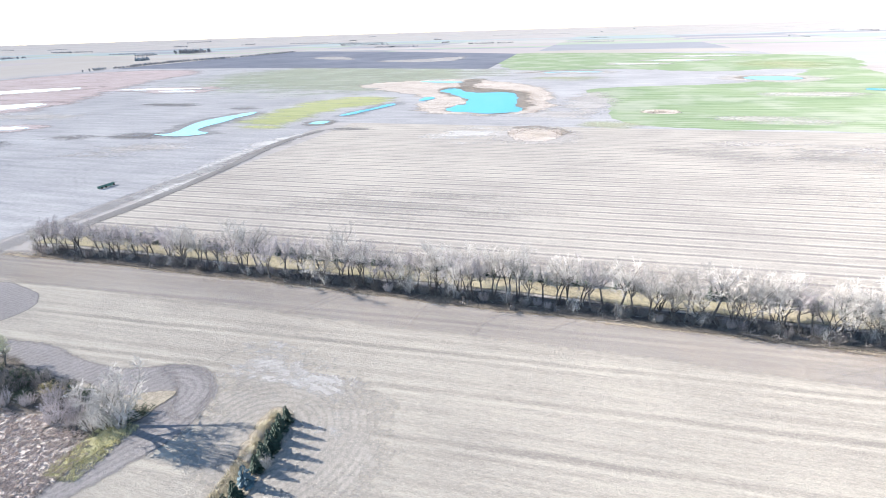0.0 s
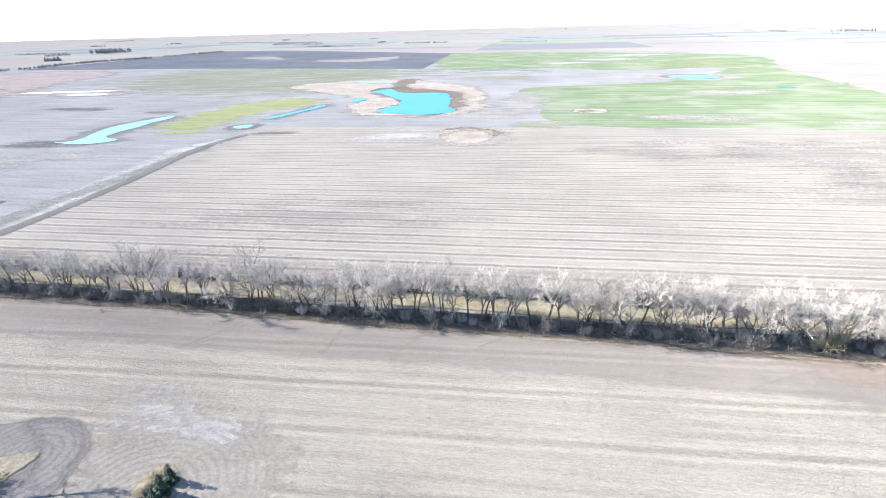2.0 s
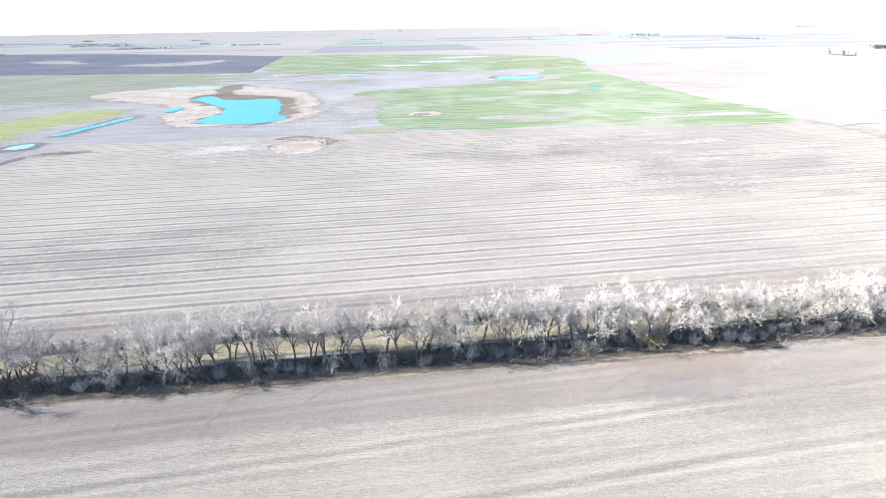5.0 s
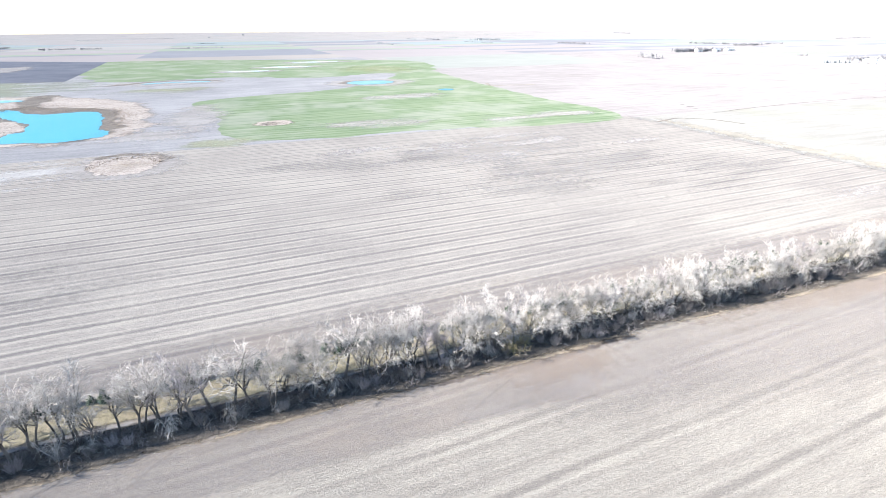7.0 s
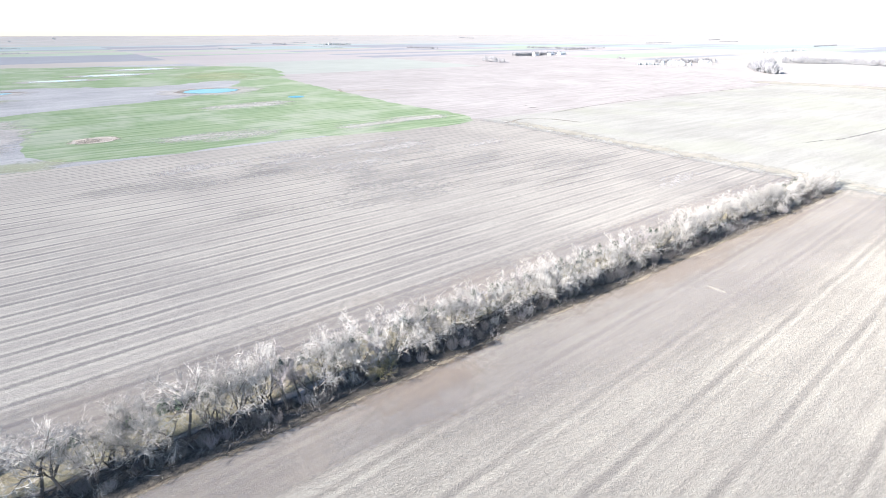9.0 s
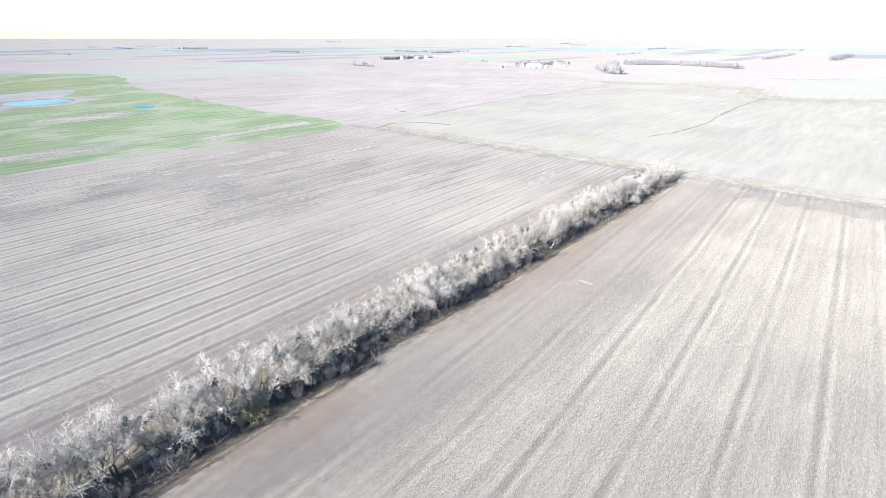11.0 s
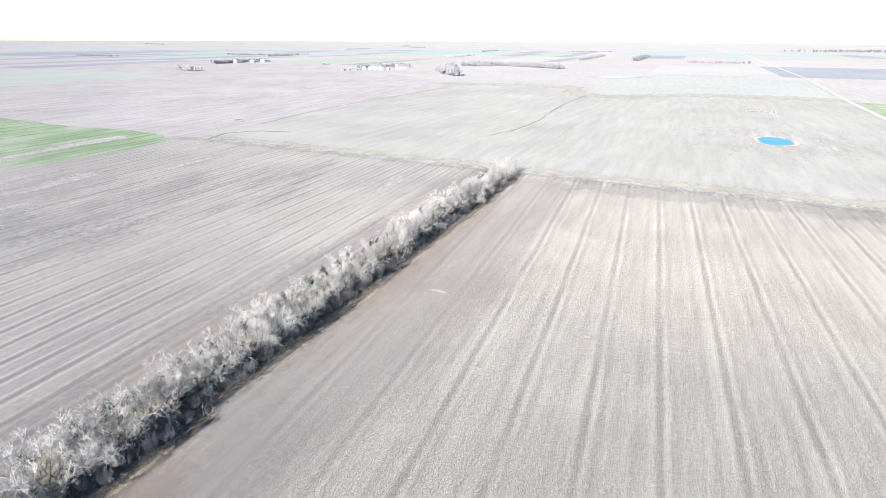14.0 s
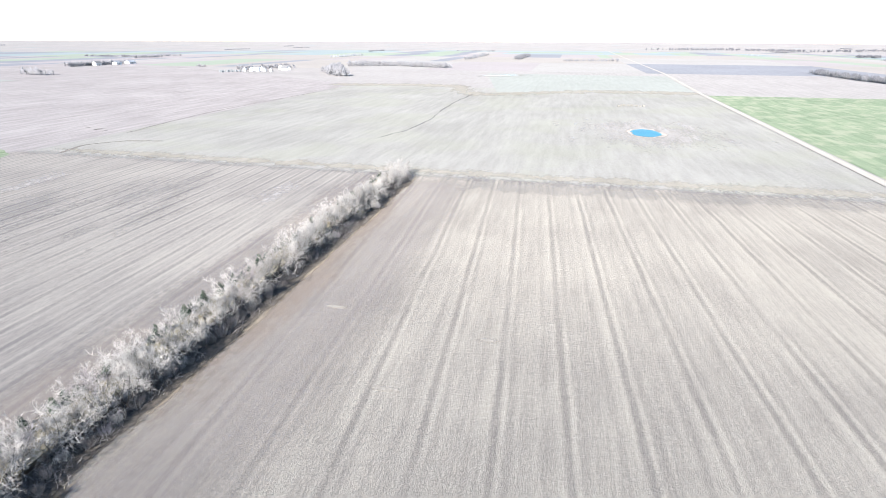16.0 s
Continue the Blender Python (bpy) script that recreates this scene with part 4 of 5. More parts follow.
def shelterbelt():
    rng = random.Random(5)
    # Litter strip, darkened and drawn as wide as the row's shaded band.
    patch("verge", "leaf litter under the shelterbelt, darkened for tree shade", smooth_outline(band([(-143, 96.1), (-138, 96.2), (-90, 96.2), (50, 96.2), (190, 96.2), (234, 96.2), (239, 96.1)], 7.0), 2.0, 0.9, 3), 0.10, M_LITTER, 1.6, category="ground")
    patch("verge", "tan grass fringe between the soil and the tree row", smooth_outline(band([(-145, 92.5), (-90, 92.6), (50, 92.6), (190, 92.6), (240, 92.5)], 1.0), 1.5, 1.0, 9), 0.095, M_FRINGE, 1.2, category="grass")
    patch("verge", "olive dry grass strip behind the tree row", smooth_outline(band([(-152, 102), (-146, 104), (-90, 104.4), (50, 104.4), (190, 104.4), (240, 104.2), (246, 104)], 7.4), 5, 0.6, 4), 0.12, M_OLIVE, 2.0, category="grass")
    models = []
    for i, (h, stems, spread) in enumerate(((10.4, 3, 1.0), (9.8, 2, 1.1), (10.8, 2, 0.9), (9.8, 1, 1.15), (10.6, 4, 0.95), (9.2, 1, 1.0), (11.0, 3, 1.05))):
        trunk, crown = bare_tree_meshes(20 + i, h, stems, spread, M_TWIG if i not in (1, 5) else M_MAUVETWIG, 1.0, 1.25 if i in (0, 4, 6) else 1.0, 0.12 if i in (0, 4, 6) else 0.26, 1.15)
        words = "leafless grey tree with {} in the shelterbelt row".format(("a single dark trunk", "two forked dark stems", "three rising dark stems", "four rising dark stems")[stems - 1])
        models.append((kind_of("bare_tree", words, "tree", (("trunk", trunk), ("crown", crown))), []))
    x = -145.0
    while x < 246:
        size = rng.uniform(0.8, 1.1) * (0.95 if x < -85 else 1.10 if x < 55 else 0.97 if x < 100 else 0.93 if x < 200 else 0.82)
        models[rng.choices(range(7), (1, 5, 3, 3, 1, 5, 1) if x < -60 else (2, 2, 5, 5, 1, 2, 1) if x < 35 else (6, 1, 2, 1, 5, 1, 6))[0]][1].append((x, (97.5 if x < 35 else 98.2) + rng.gauss(0, 1.3), rng.uniform(0, 360), size))
        x += rng.uniform(1.7, 3.1)
    for model, places in models:
        stand(model, places, "shelterbelt trees")
    shrubs = []
    for i, (h, w, mat) in enumerate(((3.6, 1.5, M_TWIG), (2.9, 1.7, M_TWIG), (2.3, 1.7, M_MAUVETWIG), (4.2, 1.3, M_TWIG), (2.7, 1.6, M_WARMTWIG), (2.2, 1.8, M_BRUSH))):
        words = ("pale weeping leafless shrub in front of the tree row", "mauve grey leafless thicket shrub under the tree row", "reddish grey leafless thicket shrub under the tree row", "dark tangled leafless shrub under the tree row")[0 if i in (0, 1, 3) else (1 if i == 2 else 2 if i == 4 else 3)]
        crown = weeping_mesh(50 + i, h, w, mat) if i in (0, 1, 3) else thicket_mesh(50 + i, h, w, mat)
        shrubs.append((kind_of("shrub", words, "shrub", (("crown", crown),)), []))
    for line, low, high, chance in ((95.6, 4.0, 11.0, (4, 2, 1, 4, 2, 0)), (96.2, 1.6, 3.6, (0, 0, 1, 0, 1, 6))):
        x = -146.0
        while x < 246:
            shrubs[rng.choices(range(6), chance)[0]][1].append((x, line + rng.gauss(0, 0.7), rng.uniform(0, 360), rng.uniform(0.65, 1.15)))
            x += rng.uniform(low, high)
    for model, places in shrubs:
        stand(model, places, "shelterbelt shrubs")
    v, f = [], []
    for _ in range(620):
        p = Vector((rng.uniform(-146, 244), 96.6 + rng.gauss(0, 1.6), 0.0))
        for _ in range(7):
            cane = grow(rng, p + Vector((rng.gauss(0, 0.5), rng.gauss(0, 0.5), 0)), Vector((rng.gauss(0, 0.5), rng.gauss(0, 0.5), 1)), rng.uniform(0.8, 2.6), 0.25, 3, 0.0)
            limb(v, f, cane, [0.03, 0.024, 0.018, 0.0], 3)
            for _ in range(11):
                q = along(cane, rng.uniform(0.1, 1.0))
                limb(v, f, [q, q + spray(rng, Vector((0, 0, 0.4)), 0.8) * rng.uniform(0.25, 0.7)], [0.018, 0.0], 3)
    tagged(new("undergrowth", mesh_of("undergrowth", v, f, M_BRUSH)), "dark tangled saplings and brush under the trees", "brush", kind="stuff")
    leafy = kind_of("shrub", "shrub with withered ochre leaves under the tree row", "shrub", (("crown", shrub_mesh(77, 3.6, 1.8, M_LEAFY, 15, 0.8)),))
    stand(leafy, [(52.5, 95.6, 0, 1.0), (56.0, 97.5, 90, 0.9), (190, 96.5, 40, 0.9)], "withered shrubs")
    small = []
    for i, (h, w) in enumerate(((2.4, 1.2), (1.9, 1.15), (2.9, 1.35))):
        trunk, foliage = conifer_meshes(90 + i, h, w, M_JUNIPER)
        small.append((kind_of("juniper", "small dark green juniper behind the tree row", "conifer", (("trunk", trunk), ("foliage", foliage))), []))
    x = -140.0
    while x < 246:
        small[rng.randrange(3)][1].append((x, 107.4 + rng.gauss(0, 0.4), rng.uniform(0, 360), rng.uniform(0.75, 1.15)))
        x += rng.choice((1.6, 1.9, 2.3, 4.5))
    for model, places in small:
        stand(model, places, "juniper row")
    spots = [(rng.uniform(-150, 246), rng.choice((92.9 + 0.8 * noise.noise(Vector((rng.random() * 400, 0, 0))) + rng.gauss(0, 0.25), rng.uniform(100.5, 108), rng.uniform(101, 108)))) for _ in range(7000)]
    tagged(new("dry_grass", blades_mesh("dry_grass", spots, M_OCHRETWIG, 0.08, 0.24, 0.7, 4, 0.03, 3)), "dry yellow grass and weeds along the tree row", "grass", kind="stuff")
    v, f = [], []
    for _ in range(130):
        p = Vector((rng.uniform(-146, 244), rng.uniform(93.6, 97.5), 0.15 + rng.random() * 0.2))
        limb(v, f, grow(rng, p, Vector((rng.gauss(0, 1), rng.gauss(0, 0.5), rng.uniform(-0.05, 0.25))), rng.uniform(0.8, 2.2), 0.3, 4), [0.03, 0.026, 0.022, 0.015, 0.0], 3)
    tagged(new("fallen_branches", mesh_of("fallen_branches", v, f, M_TWIG)), "pale fallen branches on the litter under the trees", "branches", kind="stuff")


shelterbelt()


def slough_corner():
    """The marshy corner in the south-west: a bare tree, thicket, reeds and a short row of spruces."""
    rng = random.Random(8)
    blob("reed_bed", "pinkish matted dead reeds in a slough", [(-73, 42.5), (-65, 38), (-66, 31), (-76, 22), (-100, 20), (-108, 36), (-90, 42)], 0.14, M_REEDBED, 1.5, 4, 0.8, "reeds")
    blob("verge", "brown weedy ground round the thicket", [(-104, 54), (-92, 53), (-82, 51), (-70, 48.5), (-64, 46), (-66, 42), (-78, 41), (-108, 38)], 0.12, M_LITTER, 2.0, 4, 0.8, "ground")
    blob("grass_patch", "yellow green grass edging the slough", [(-65.5, 45), (-63, 44.6), (-63.2, 40), (-64.2, 36), (-66, 36), (-66.5, 41)], 0.16, M_EDGEGRASS, 0.8, 2, 0.4, "grass")
    blob("grass_patch", "triangle of uncut tan stubble", [(-70, 50.6), (-66, 53), (-62, 54), (-62.2, 50), (-63, 46.5), (-66, 47)], 0.15, M_UNCUT, 0.6, 3, 0.2, "grass")
    blob("verge", "dry pale grass beside the spruce row", [(-44.5, 54), (-41, 54), (-39, 46), (-38.4, 36), (-41.5, 34), (-43, 42), (-44.6, 49)], 0.14, M_DRYGRASS, 1.0, 2, 0.4, "grass")
    trunk, crown = bare_tree_meshes(64, 9.3, 4, 1.25, M_PALETWIG, 2.2, 1.5, 0.3, 1.9, M_PALEBARK)
    stand(kind_of("bare_tree", "large gnarled leafless tree casting a long shadow", "tree", (("trunk", trunk), ("crown", crown))), [(-64.0, 45.2, 20, 1.0)], "trees of the slough")
    trunk, crown = bare_tree_meshes(62, 6.5, 2, 1.2, M_GREENTWIG, 0.8, 1.0, 0.2)
    stand(kind_of("bare_tree", "small tree with pale yellow green leaves", "tree", (("trunk", trunk), ("crown", crown))), [(-97.5, 52.5, 0, 1.0), (-108, 50, 70, 1.0)], "trees of the slough")
    for i, (h, w, mat, spots) in enumerate((
        (3.4, 2.0, M_PALETWIG, [(-66.2, 45.0), (-68, 44.0), (-67.5, 46.8), (-70.2, 45.4), (-65.2, 46.6)]),
        (2.8, 1.9, M_MAUVETWIG, [(-71, 47.6), (-73, 45.6), (-75.4, 47), (-77.6, 45.4), (-80, 47.4), (-83, 45.6), (-87, 44.5), (-91, 43.5), (-95, 42), (-71.6, 43.8), (-75, 43.6), (-98, 44)]),
        (2.4, 2.0, M_BRUSH, [(-84, 48.6), (-88, 48), (-92, 49), (-96, 47.6), (-100, 49), (-104, 47), (-80, 49.8), (-86, 50.4), (-90, 46.4), (-94, 46)]),
    )):
        model = kind_of("shrub", ("dense pale grey leafless shrub under the large tree", "dense mauve grey leafless shrub at the slough", "dark tangled leafless shrub at the slough")[i], "shrub", (("crown", thicket_mesh(70 + i, h, w, mat)),))
        stand(model, [(x, y, rng.uniform(0, 360), rng.uniform(0.85, 1.2)) for x, y in spots], "slough thicket")
    model = kind_of("shrub", "low dark green shrub at the slough", "shrub", (("crown", shrub_mesh(75, 1.7, 2.3, M_JUNIPER, 26, 0.6)),))
    stand(model, [(x, y, rng.uniform(0, 360), rng.uniform(0.8, 1.2)) for x, y in ((-84, 49.5), (-88, 48.5), (-92, 50), (-96, 48), (-100, 50), (-93, 46), (-103, 46), (-63.5, 47.6), (-86, 47), (-90, 47.5), (-94, 44.5), (-98, 46), (-101, 48), (-84.5, 46.5), (-88, 51), (-97, 50.5), (-105, 49), (-79.5, 50.2), (-76, 49.6), (-72.5, 48.9))], "slough undergrowth")
    model = kind_of("shrub", "ochre yellow shrub in the slough thicket", "shrub", (("crown", shrub_mesh(78, 2.2, 1.6, M_LEAFY, 14, 0.6)),))
    stand(model, [(-82.3, 48.6, 0, 1.0), (-79.6, 49.4, 70, 0.7)], "ochre shrubs")
    trunk, foliage = conifer_meshes(101, 3.7, 1.35, M_SPRUCE)
    model = kind_of("spruce", "dark green young spruce in a short row", "conifer", (("trunk", trunk), ("foliage", foliage)))
    stand(model, [(-40.8, 52.4, 0, 0.85), (-40.6, 50.4, 50, 0.95), (-40.2, 48.6, 110, 0.9), (-39.8, 46.8, 200, 1.05), (-39.7, 44.8, 300, 1.0), (-39.6, 43.0, 30, 0.85), (-39.4, 38.4, 250, 0.9), (-39.2, 36.4, 150, 0.9)], "spruce row")
    trunk, foliage = conifer_meshes(102, 3.4, 1.55, M_BLUESPRUCE)
    stand(kind_of("spruce", "silvery blue spruce at the end of the row", "conifer", (("trunk", trunk), ("foliage", foliage))), [(-39.6, 40.8, 0, 1.0)], "spruce row")
    model = kind_of("shrub", "pale leafless shrub among the spruces", "shrub", (("crown", thicket_mesh(81, 2.3, 1.1, M_TWIG)),))
    stand(model, [(-38.7, 43.9, 0, 0.9), (-42.4, 48.4, 80, 0.7), (-41.4, 44.2, 200, 0.7)], "shrubs of the spruce row")
    model = kind_of("shrub", "pale ochre shrub beside the spruces", "shrub", (("crown", thicket_mesh(83, 1.3, 1.0, M_OCHRETWIG)),))
    stand(model, [(-42.9, 52.4, 0, 1.0), (-42.6, 51.0, 80, 0.9), (-43.2, 50.0, 10, 1.0), (-42.5, 48.9, 130, 0.9), (-42.2, 47.0, 200, 0.9), (-42.0, 45.6, 20, 0.8)], "ochre shrubs")

    def inside(n, x0, x1, y0, y1, test):
        out = []
        while len(out) < n:
            x, y = rng.uniform(x0, x1), rng.uniform(y0, y1)
            if test(x, y):
                out.append((x, y))
        return out
    marsh = inside(6800, -104, -64, 22, 44, lambda x, y: y < 43.5 - 0.05 * (x + 73) ** 2 * (x > -73) + noise.noise(Vector((x * 0.3, y * 0.3, 0))) and y > 1.45 * (x + 66) + 28)
    tagged(new("reeds", tussocks_mesh("reeds", marsh, M_REED, 4)), "pinkish tan dead reeds lying tangled in the slough", "reeds", kind="stuff")
    ring = []
    for _ in range(240):
        a, r = rng.uniform(0, 2 * math.pi), rng.uniform(0.75, 1.05)
        ring.append((-33 + 14 * r * math.cos(a), 282 + 16 * r * math.sin(a)))
    bed = [(-33 + rng.gauss(0, 5), 281 + rng.gauss(0, 6)) for _ in range(1400)] + [(35 + rng.gauss(0, 5), 370 + rng.gauss(0, 4)) for _ in range(700)]
    tagged(new("reeds", blades_mesh("reeds", bed, M_BEDREED, 0.2, 0.5, 0.6, 3, 0.07, 14)), "tan dead reeds standing in hollows", "reeds", kind="stuff")
    tagged(new("cattails", blades_mesh("cattails", [p for p in ring if p[1] > 278], M_REEDDARK, 0.4, 0.9, 0.4, 2, 0.16, 15)), "dark cattails along a reed hollow", "reeds", kind="stuff")
    shore = []
    for _ in range(1300):
        k = rng.random() * 5
        line = ((-148, 490), (-137, 516), (-100, 492), (-68, 478), (-54, 430), (-51, 366))
        p = Vector(line[int(k)]).lerp(Vector(line[int(k) + 1]), k % 1)
        shore.append((p.x + rng.gauss(0, 5), p.y + rng.gauss(0, 6)))
    tagged(new("cattails", blades_mesh("cattails", shore, M_REEDDARK, 0.4, 1.0, 0.4, 3, 0.12, 16)), "dark cattails along the shore of the large pond", "reeds", kind="stuff")
    edge = inside(700, -67, -61.5, 35, 46, lambda x, y: True)
    tagged(new("grass", blades_mesh("grass", edge, M_GRASS, 0.2, 0.55, 0.6, 6, 0.04, 5)), "yellow green grass at the edge of the slough", "grass", kind="stuff")
    strip = inside(1200, -44.6, -40.2, 35, 54, lambda x, y: abs(x + 42.2 - 0.06 * (50 - y)) < 1.4)
    tagged(new("grass", blades_mesh("grass", strip, M_OCHRETWIG, 0.2, 0.7, 0.4, 6, 0.03, 6)), "dry pale grass beside the spruce row", "grass", kind="stuff")


slough_corner()


# ---- distance: woods, farms, bales, the machine in the field ----
def far_wood(label, line, depth, height, count, material, seed, pine=False):
    """A belt of small far trees along a line of points, one mesh."""
    rng = random.Random(seed)
    v, f = [], []
    for _ in range(count):
        k = rng.random() * (len(line) - 1)
        p = Vector(line[int(k)]).lerp(Vector(line[int(k) + 1]), k % 1)
        x, y = p.x + rng.gauss(0, 0.4) * depth, p.y + rng.gauss(0, 0.4) * depth
        z, h = rise(x, y), height * rng.uniform(0.55, 1.1)
        base = Vector((x, y, z))
        if pine:
            limb(v, f, [base, base + Vector((0, 0, h * 0.3)), base + Vector((0, 0, h))], [h * 0.22, h * 0.26, 0.0], 7)
            continue
        limb(v, f, [base, base + Vector((0, 0, h * 0.7))], [0.3, 0.0], 4)
        for _ in range(16):
            q = base + Vector((rng.gauss(0, 0.10) * h, rng.gauss(0, 0.10) * h, h * rng.uniform(0.1, 0.55)))
            d = spray(rng, Vector((0, 0, 1)), 0.42)
            limb(v, f, [q, q + d * h * rng.uniform(0.25, 0.5)], [0.07 * h, 0.0], 3)
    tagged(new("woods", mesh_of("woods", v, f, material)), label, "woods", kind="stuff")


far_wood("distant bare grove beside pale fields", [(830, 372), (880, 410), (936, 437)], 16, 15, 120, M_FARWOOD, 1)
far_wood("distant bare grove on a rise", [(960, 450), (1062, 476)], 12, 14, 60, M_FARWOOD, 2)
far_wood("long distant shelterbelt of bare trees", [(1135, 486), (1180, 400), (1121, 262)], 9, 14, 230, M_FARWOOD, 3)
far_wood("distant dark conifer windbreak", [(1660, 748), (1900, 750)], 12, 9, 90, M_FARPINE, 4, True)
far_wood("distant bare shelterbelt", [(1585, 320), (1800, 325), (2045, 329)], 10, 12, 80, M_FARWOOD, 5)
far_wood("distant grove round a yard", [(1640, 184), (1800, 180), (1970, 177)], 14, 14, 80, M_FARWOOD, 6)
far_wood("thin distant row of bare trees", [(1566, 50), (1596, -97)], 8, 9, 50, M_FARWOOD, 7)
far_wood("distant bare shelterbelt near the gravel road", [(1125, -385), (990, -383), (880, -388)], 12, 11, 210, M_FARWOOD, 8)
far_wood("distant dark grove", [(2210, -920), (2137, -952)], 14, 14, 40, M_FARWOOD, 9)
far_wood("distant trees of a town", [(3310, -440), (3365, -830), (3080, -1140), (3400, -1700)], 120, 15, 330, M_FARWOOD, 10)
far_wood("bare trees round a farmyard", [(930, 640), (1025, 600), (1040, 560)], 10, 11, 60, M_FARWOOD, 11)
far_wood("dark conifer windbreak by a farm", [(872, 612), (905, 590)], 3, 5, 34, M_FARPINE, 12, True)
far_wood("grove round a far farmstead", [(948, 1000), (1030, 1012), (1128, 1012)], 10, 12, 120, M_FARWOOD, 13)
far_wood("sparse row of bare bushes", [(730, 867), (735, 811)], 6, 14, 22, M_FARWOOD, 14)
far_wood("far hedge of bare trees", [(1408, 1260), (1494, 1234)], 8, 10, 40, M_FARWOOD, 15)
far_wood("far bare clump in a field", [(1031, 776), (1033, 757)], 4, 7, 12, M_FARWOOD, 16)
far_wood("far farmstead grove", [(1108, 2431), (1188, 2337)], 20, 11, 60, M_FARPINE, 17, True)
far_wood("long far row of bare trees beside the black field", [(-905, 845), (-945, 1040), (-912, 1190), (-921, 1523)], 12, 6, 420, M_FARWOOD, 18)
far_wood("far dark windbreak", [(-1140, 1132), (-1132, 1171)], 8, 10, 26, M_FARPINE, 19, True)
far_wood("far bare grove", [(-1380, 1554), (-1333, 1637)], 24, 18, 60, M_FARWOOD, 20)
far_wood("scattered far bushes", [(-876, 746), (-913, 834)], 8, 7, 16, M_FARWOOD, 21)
rng = random.Random(40)
for i in range(46):
    a, r = radians(rng.uniform(-58, 125)), rng.uniform(1900, 4300)
    x, y, l, t = r * math.sin(a), r * math.cos(a), rng.uniform(60, 260), rng.choice((0, math.pi / 2))
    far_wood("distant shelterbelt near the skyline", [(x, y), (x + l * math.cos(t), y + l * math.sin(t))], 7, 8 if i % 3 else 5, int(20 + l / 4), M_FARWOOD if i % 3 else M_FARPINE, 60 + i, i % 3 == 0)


def box(x0, y0, z0, x1, y1, z1):
    v = [(x, y, z) for z in (z0, z1) for x, y in ((x0, y0), (x1, y0), (x1, y1), (x0, y1))]
    return v, [(0, 3, 2, 1), (4, 5, 6, 7), (0, 1, 5, 4), (1, 2, 6, 5), (2, 3, 7, 6), (3, 0, 4, 7)]


def gable(x, y, wall, eave, top):
    """A gable roof over a house of half-size x, y: two slabs meeting at the ridge."""
    e = eave
    v = [(-x - e, -y - e, wall - 0.2), (x + e, -y - e, wall - 0.2), (x + e, 0, top), (-x - e, 0, top), (-x - e, y + e, wall - 0.2), (x + e, y + e, wall - 0.2)]
    v += [(a, b, c + 0.25) for a, b, c in v]
    return v, [(0, 1, 2, 3), (3, 2, 5, 4), (6, 9, 8, 7), (9, 10, 11, 8), (0, 6, 7, 1), (4, 5, 11, 10), (0, 3, 9, 6), (3, 4, 10, 9), (1, 7, 8, 2), (2, 8, 11, 5)]


def farm_building(name, label, x, y, turn, half_x, half_y, wall, top, wall_material, roof_material, windows=2):
    ob = thing(name, label, "building", at=(x, y, 0.1))
    ob.rotation_euler[2] = radians(turn)
    v, f = box(-half_x, -half_y, 0, half_x, half_y, wall)
    b = len(v)
    v += [(-half_x, 0, top - 0.1), (half_x, 0, top - 0.1)]
    f += [(7, 4, b), (5, 6, b + 1)]
    part("wall", mesh_of("wall", v, f, wall_material), ob)
    part("roof", mesh_of("roof", *gable(half_x, half_y, wall, 0.5, top), roof_material), ob)
    part("door", mesh_of("door", *box(-1.2, -half_y - 0.06, 0, 1.2, -half_y, min(wall - 0.4, 3.0)), M_ROOF), ob)
    for i in range(windows):
        u = -half_x + (i + 0.6) * 2 * half_x / (windows + 0.2)
        part("window", mesh_of("window", *box(u - 0.6, -half_y - 0.05, 1.2, u + 0.6, -half_y, 2.4), M_GLASS), ob)


def grain_bin(x, y, r, h):
    ob = thing("grain_bin", "shiny round steel grain bin with a cone roof", "grain bin", "farm grain bins", (x, y, 0.1))
    v, f = [], []
    limb(v, f, [Vector((0, 0, 0)), Vector((0, 0, h * 0.5)), Vector((0, 0, h))], [r, r, r], 20)
    part("wall", mesh_of("wall", v, f, M_METAL), ob)
    v, f = [], []
    limb(v, f, [Vector((0, 0, h - 0.1)), Vector((0, 0, h + r * 0.5))], [r * 1.05, 0.3], 20)
    part("roof", mesh_of("roof", v, f, M_METAL), ob)
    v, f = [], []
    limb(v, f, [Vector((0, 0, h + r * 0.5 - 0.1)), Vector((0, 0, h + r * 0.5 + 0.4))], [0.4, 0.3], 8)
    part("vent", mesh_of("vent", v, f, M_METAL), ob)
    part("door", mesh_of("door", *box(-0.5, -r - 0.04, 0.6, 0.5, -r + 0.1, 2.2), M_ROOF), ob)


for i, (x, y, r, h) in enumerate(((908, 588, 4.5, 7), (911, 577, 5, 8), (914, 566, 5, 8), (917, 555, 4.5, 7), (921, 545, 4, 6), (930, 582, 4, 7), (934, 570, 5, 9))):
    grain_bin(x, y, r * 0.75, h * 0.65)
farm_building("machine_shed", "long white steel machine shed at a far farm", 945, 590, 80, 9, 5, 3.5, 5.5, M_WHITE, M_METAL, 3)
farm_building("farmhouse", "white farmhouse with a grey gable roof", 985, 560, 20, 6, 4.5, 5, 8.5, M_WHITE, M_ROOF, 3)
farm_building("barn", "weathered white barn at a far farm", 965, 540, 70, 8, 5, 4, 8, M_WHITE, M_ROOF, 2)
farm_building("farmhouse", "white farmhouse in a far grove", 1010, 995, 0, 7, 5, 5, 9, M_WHITE, M_ROOF, 3)
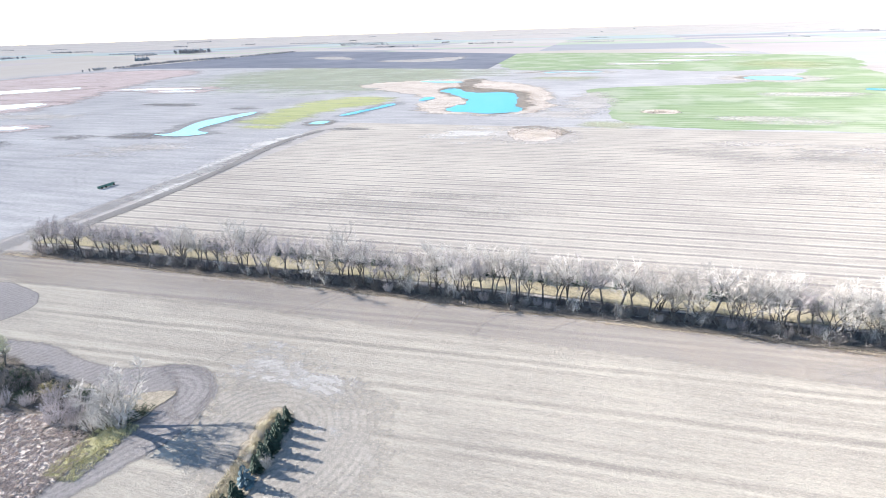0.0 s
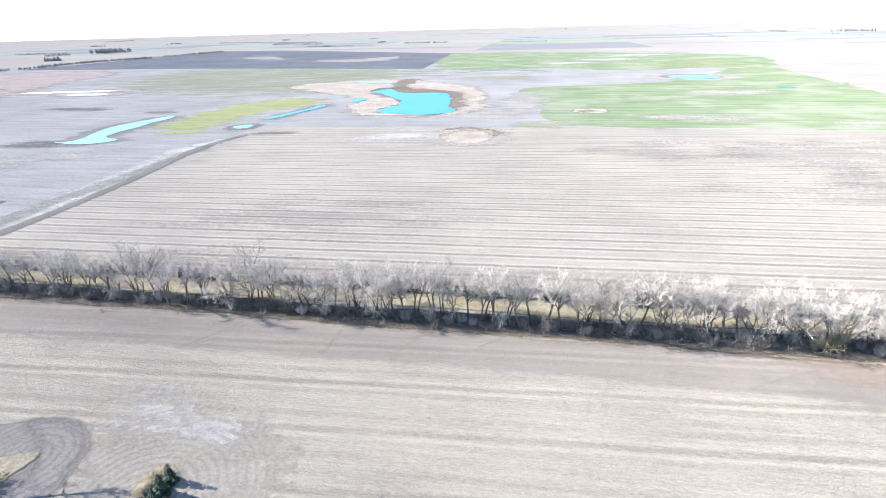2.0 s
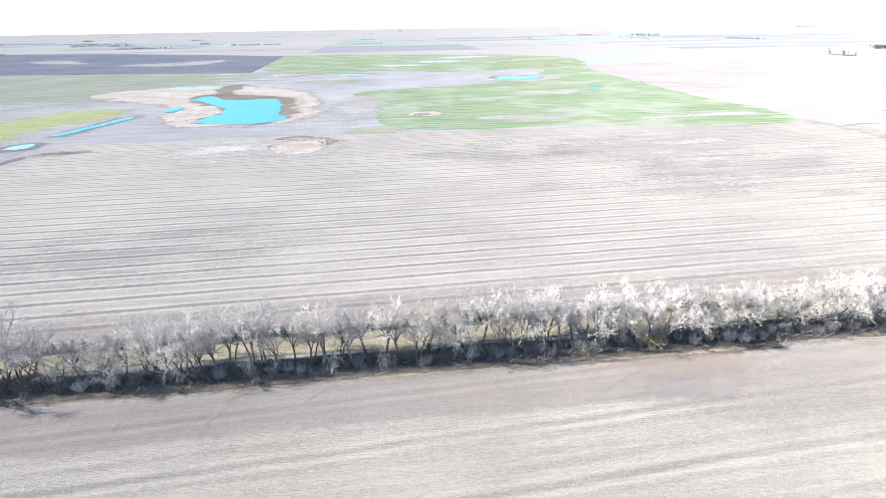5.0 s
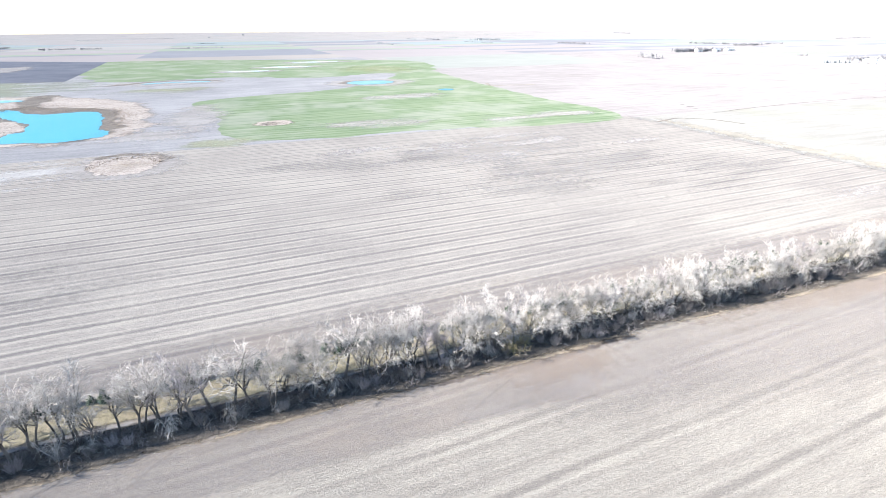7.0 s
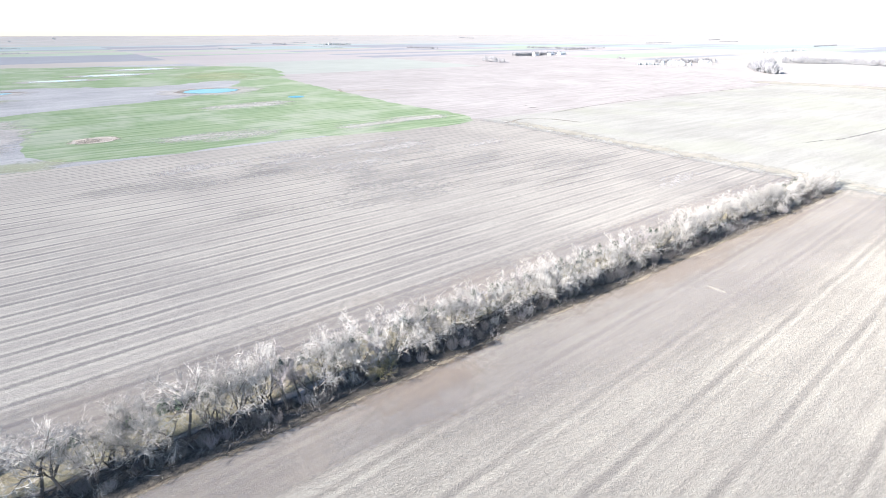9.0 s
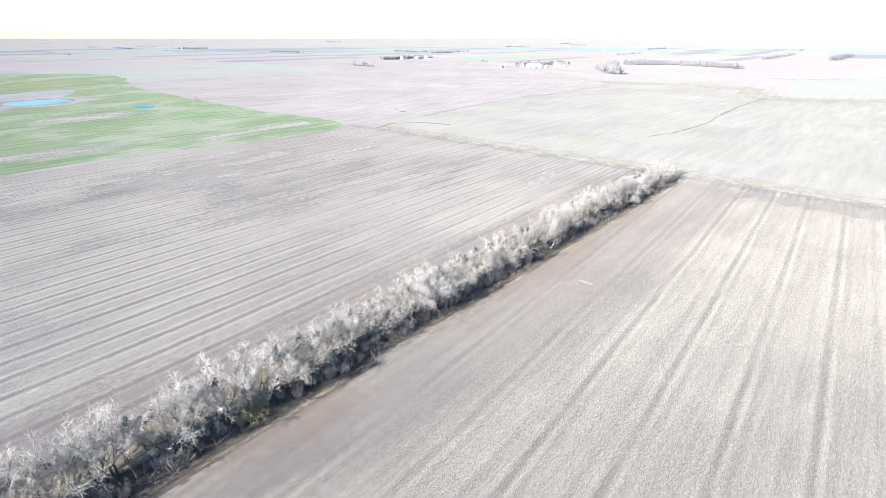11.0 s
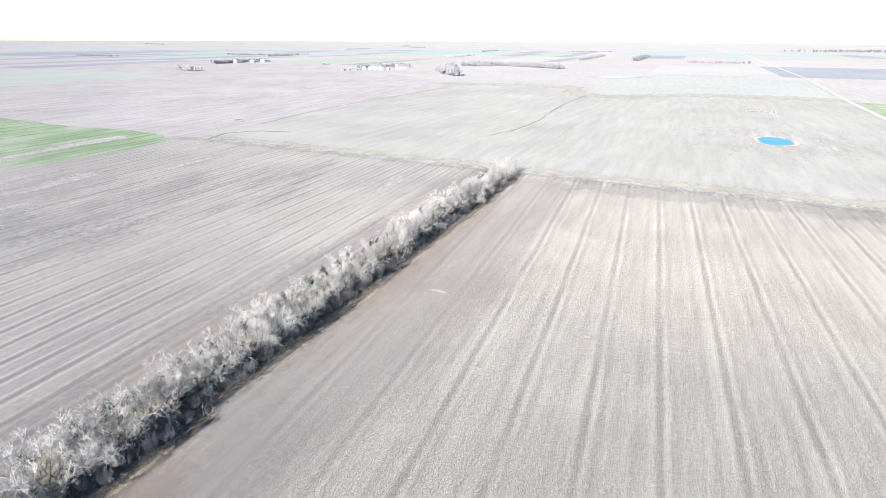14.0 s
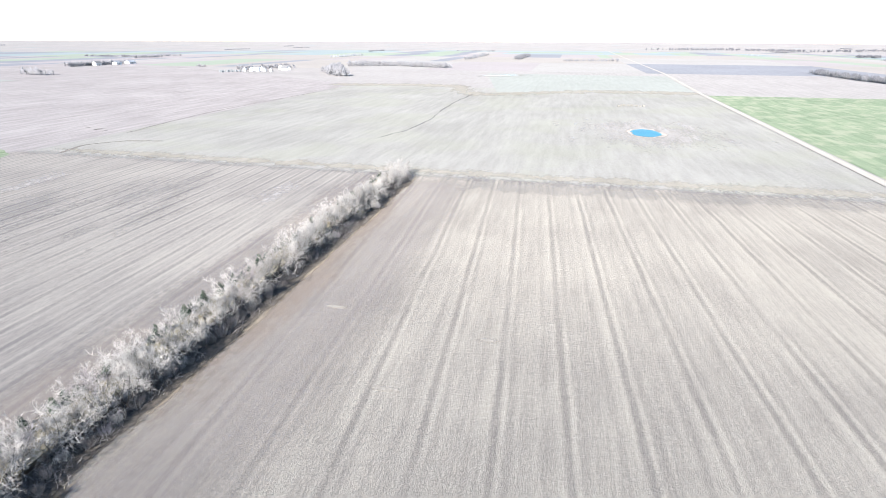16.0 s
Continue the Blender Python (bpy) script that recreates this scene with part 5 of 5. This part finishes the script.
farm_building("machine_shed", "pale steel shed in a far grove", 1060, 992, 10, 9, 5, 4, 6, M_WHITE, M_METAL, 3)
farm_building("machine_shed", "pale steel shed in a far grove", 1105, 998, 0, 10, 6, 4, 6.5, M_WHITE, M_METAL, 2)
farm_building("farmhouse", "far white farmhouse beside conifers", 1130, 2400, 0, 9, 6, 5, 9, M_WHITE, M_ROOF, 3)


def round_bale(x, y, turn):
    v, f = [], []
    limb(v, f, [Vector((-0.75, 0, 0.8)), Vector((-0.70, 0, 0.8)), Vector((0.70, 0, 0.8)), Vector((0.75, 0, 0.8))], [0.7, 0.8, 0.8, 0.7], 16)
    f += [tuple(range(16)), tuple(range(48, 64))]
    ob = tagged(new("hay_bale", mesh_of("hay_bale", v, f, M_BALE)), "round straw bale lying in a hay field", "hay bale", "bales in the hay field")
    ob.location, ob.rotation_euler[2] = (x, y, 0.06), radians(turn)


for i in range(8):
    round_bale(536 + rng.uniform(-7, 7), -32 + i * 3.2 + rng.uniform(-1, 1), rng.uniform(0, 180))


def planter_machine():
    """A parked field implement: a long toolbar on wheels with a row of seed boxes."""
    ob = thing("seed_planter", "dark green seed planter parked in a tilled field", "farm machine", at=(-181.4, 152.2, 0.06))
    ob.rotation_euler[2] = radians(90)
    ob.scale = (0.8, 0.8, 0.8)
    part("toolbar", mesh_of("toolbar", *box(-4.6, -0.15, 0.8, 4.6, 0.15, 1.1), M_PAINT), ob)
    part("drawbar", mesh_of("drawbar", *box(-0.12, -3.2, 0.7, 0.12, -0.15, 0.9), M_PAINT), ob)
    for i in range(12):
        u = -4.3 + i * 0.78
        unit = part("row_unit", mesh_of("row_unit", *box(u - 0.12, 0.15, 0.15, u + 0.12, 1.1, 0.75), M_PAINT), ob)
        part("seed_box", mesh_of("seed_box", *box(u - 0.27, 0.3, 0.76, u + 0.27, 0.95, 1.45), M_PAINT), unit)
        part("lid", mesh_of("lid", *box(u - 0.29, 0.28, 1.454, u + 0.29, 0.97, 1.53), M_ROOF), unit)
    for u in (-3.4, -1.2, 1.2, 3.4):
        v, f = [], []
        limb(v, f, [Vector((u - 0.15, -0.6, 0.48)), Vector((u - 0.11, -0.6, 0.48)), Vector((u + 0.11, -0.6, 0.48)), Vector((u + 0.15, -0.6, 0.48))], [0.4, 0.48, 0.48, 0.4], 18)
        f += [tuple(range(18)), tuple(range(54, 72))]
        wheel = part("wheel", mesh_of("tyre", v, f, M_RUBBER), ob)
        part("wheel_arm", mesh_of("wheel_arm", *box(u + 0.16, -0.65, 0.42, u + 0.24, -0.1, 0.9), M_PAINT), ob)


planter_machine()


def field_litter():
    """Cut stalks and chaff lying on the stubble nearest to the flight."""
    rng = random.Random(17)
    v, f = [], []
    for _ in range(50000):
        x, y = rng.uniform(-60, 165), rng.uniform(15, 80)
        a, l, w, h = rng.gauss(0.06, 0.5), rng.uniform(0.05, 0.2), rng.uniform(0.015, 0.04), rng.uniform(0.01, 0.04)
        c, s, b = math.cos(a), math.sin(a), len(v)
        v += [(x - c * l, y - s * l, 0.09), (x + s * w, y - c * w, 0.09), (x + c * l, y + s * l, 0.09 + h)]
        f.append((b, b + 1, b + 2))
    tagged(new("chaff", mesh_of("chaff", v, f, M_STUBBLE)), "pale cut stalks and chaff lying on the stubble", "crop residue", kind="stuff")


field_litter()
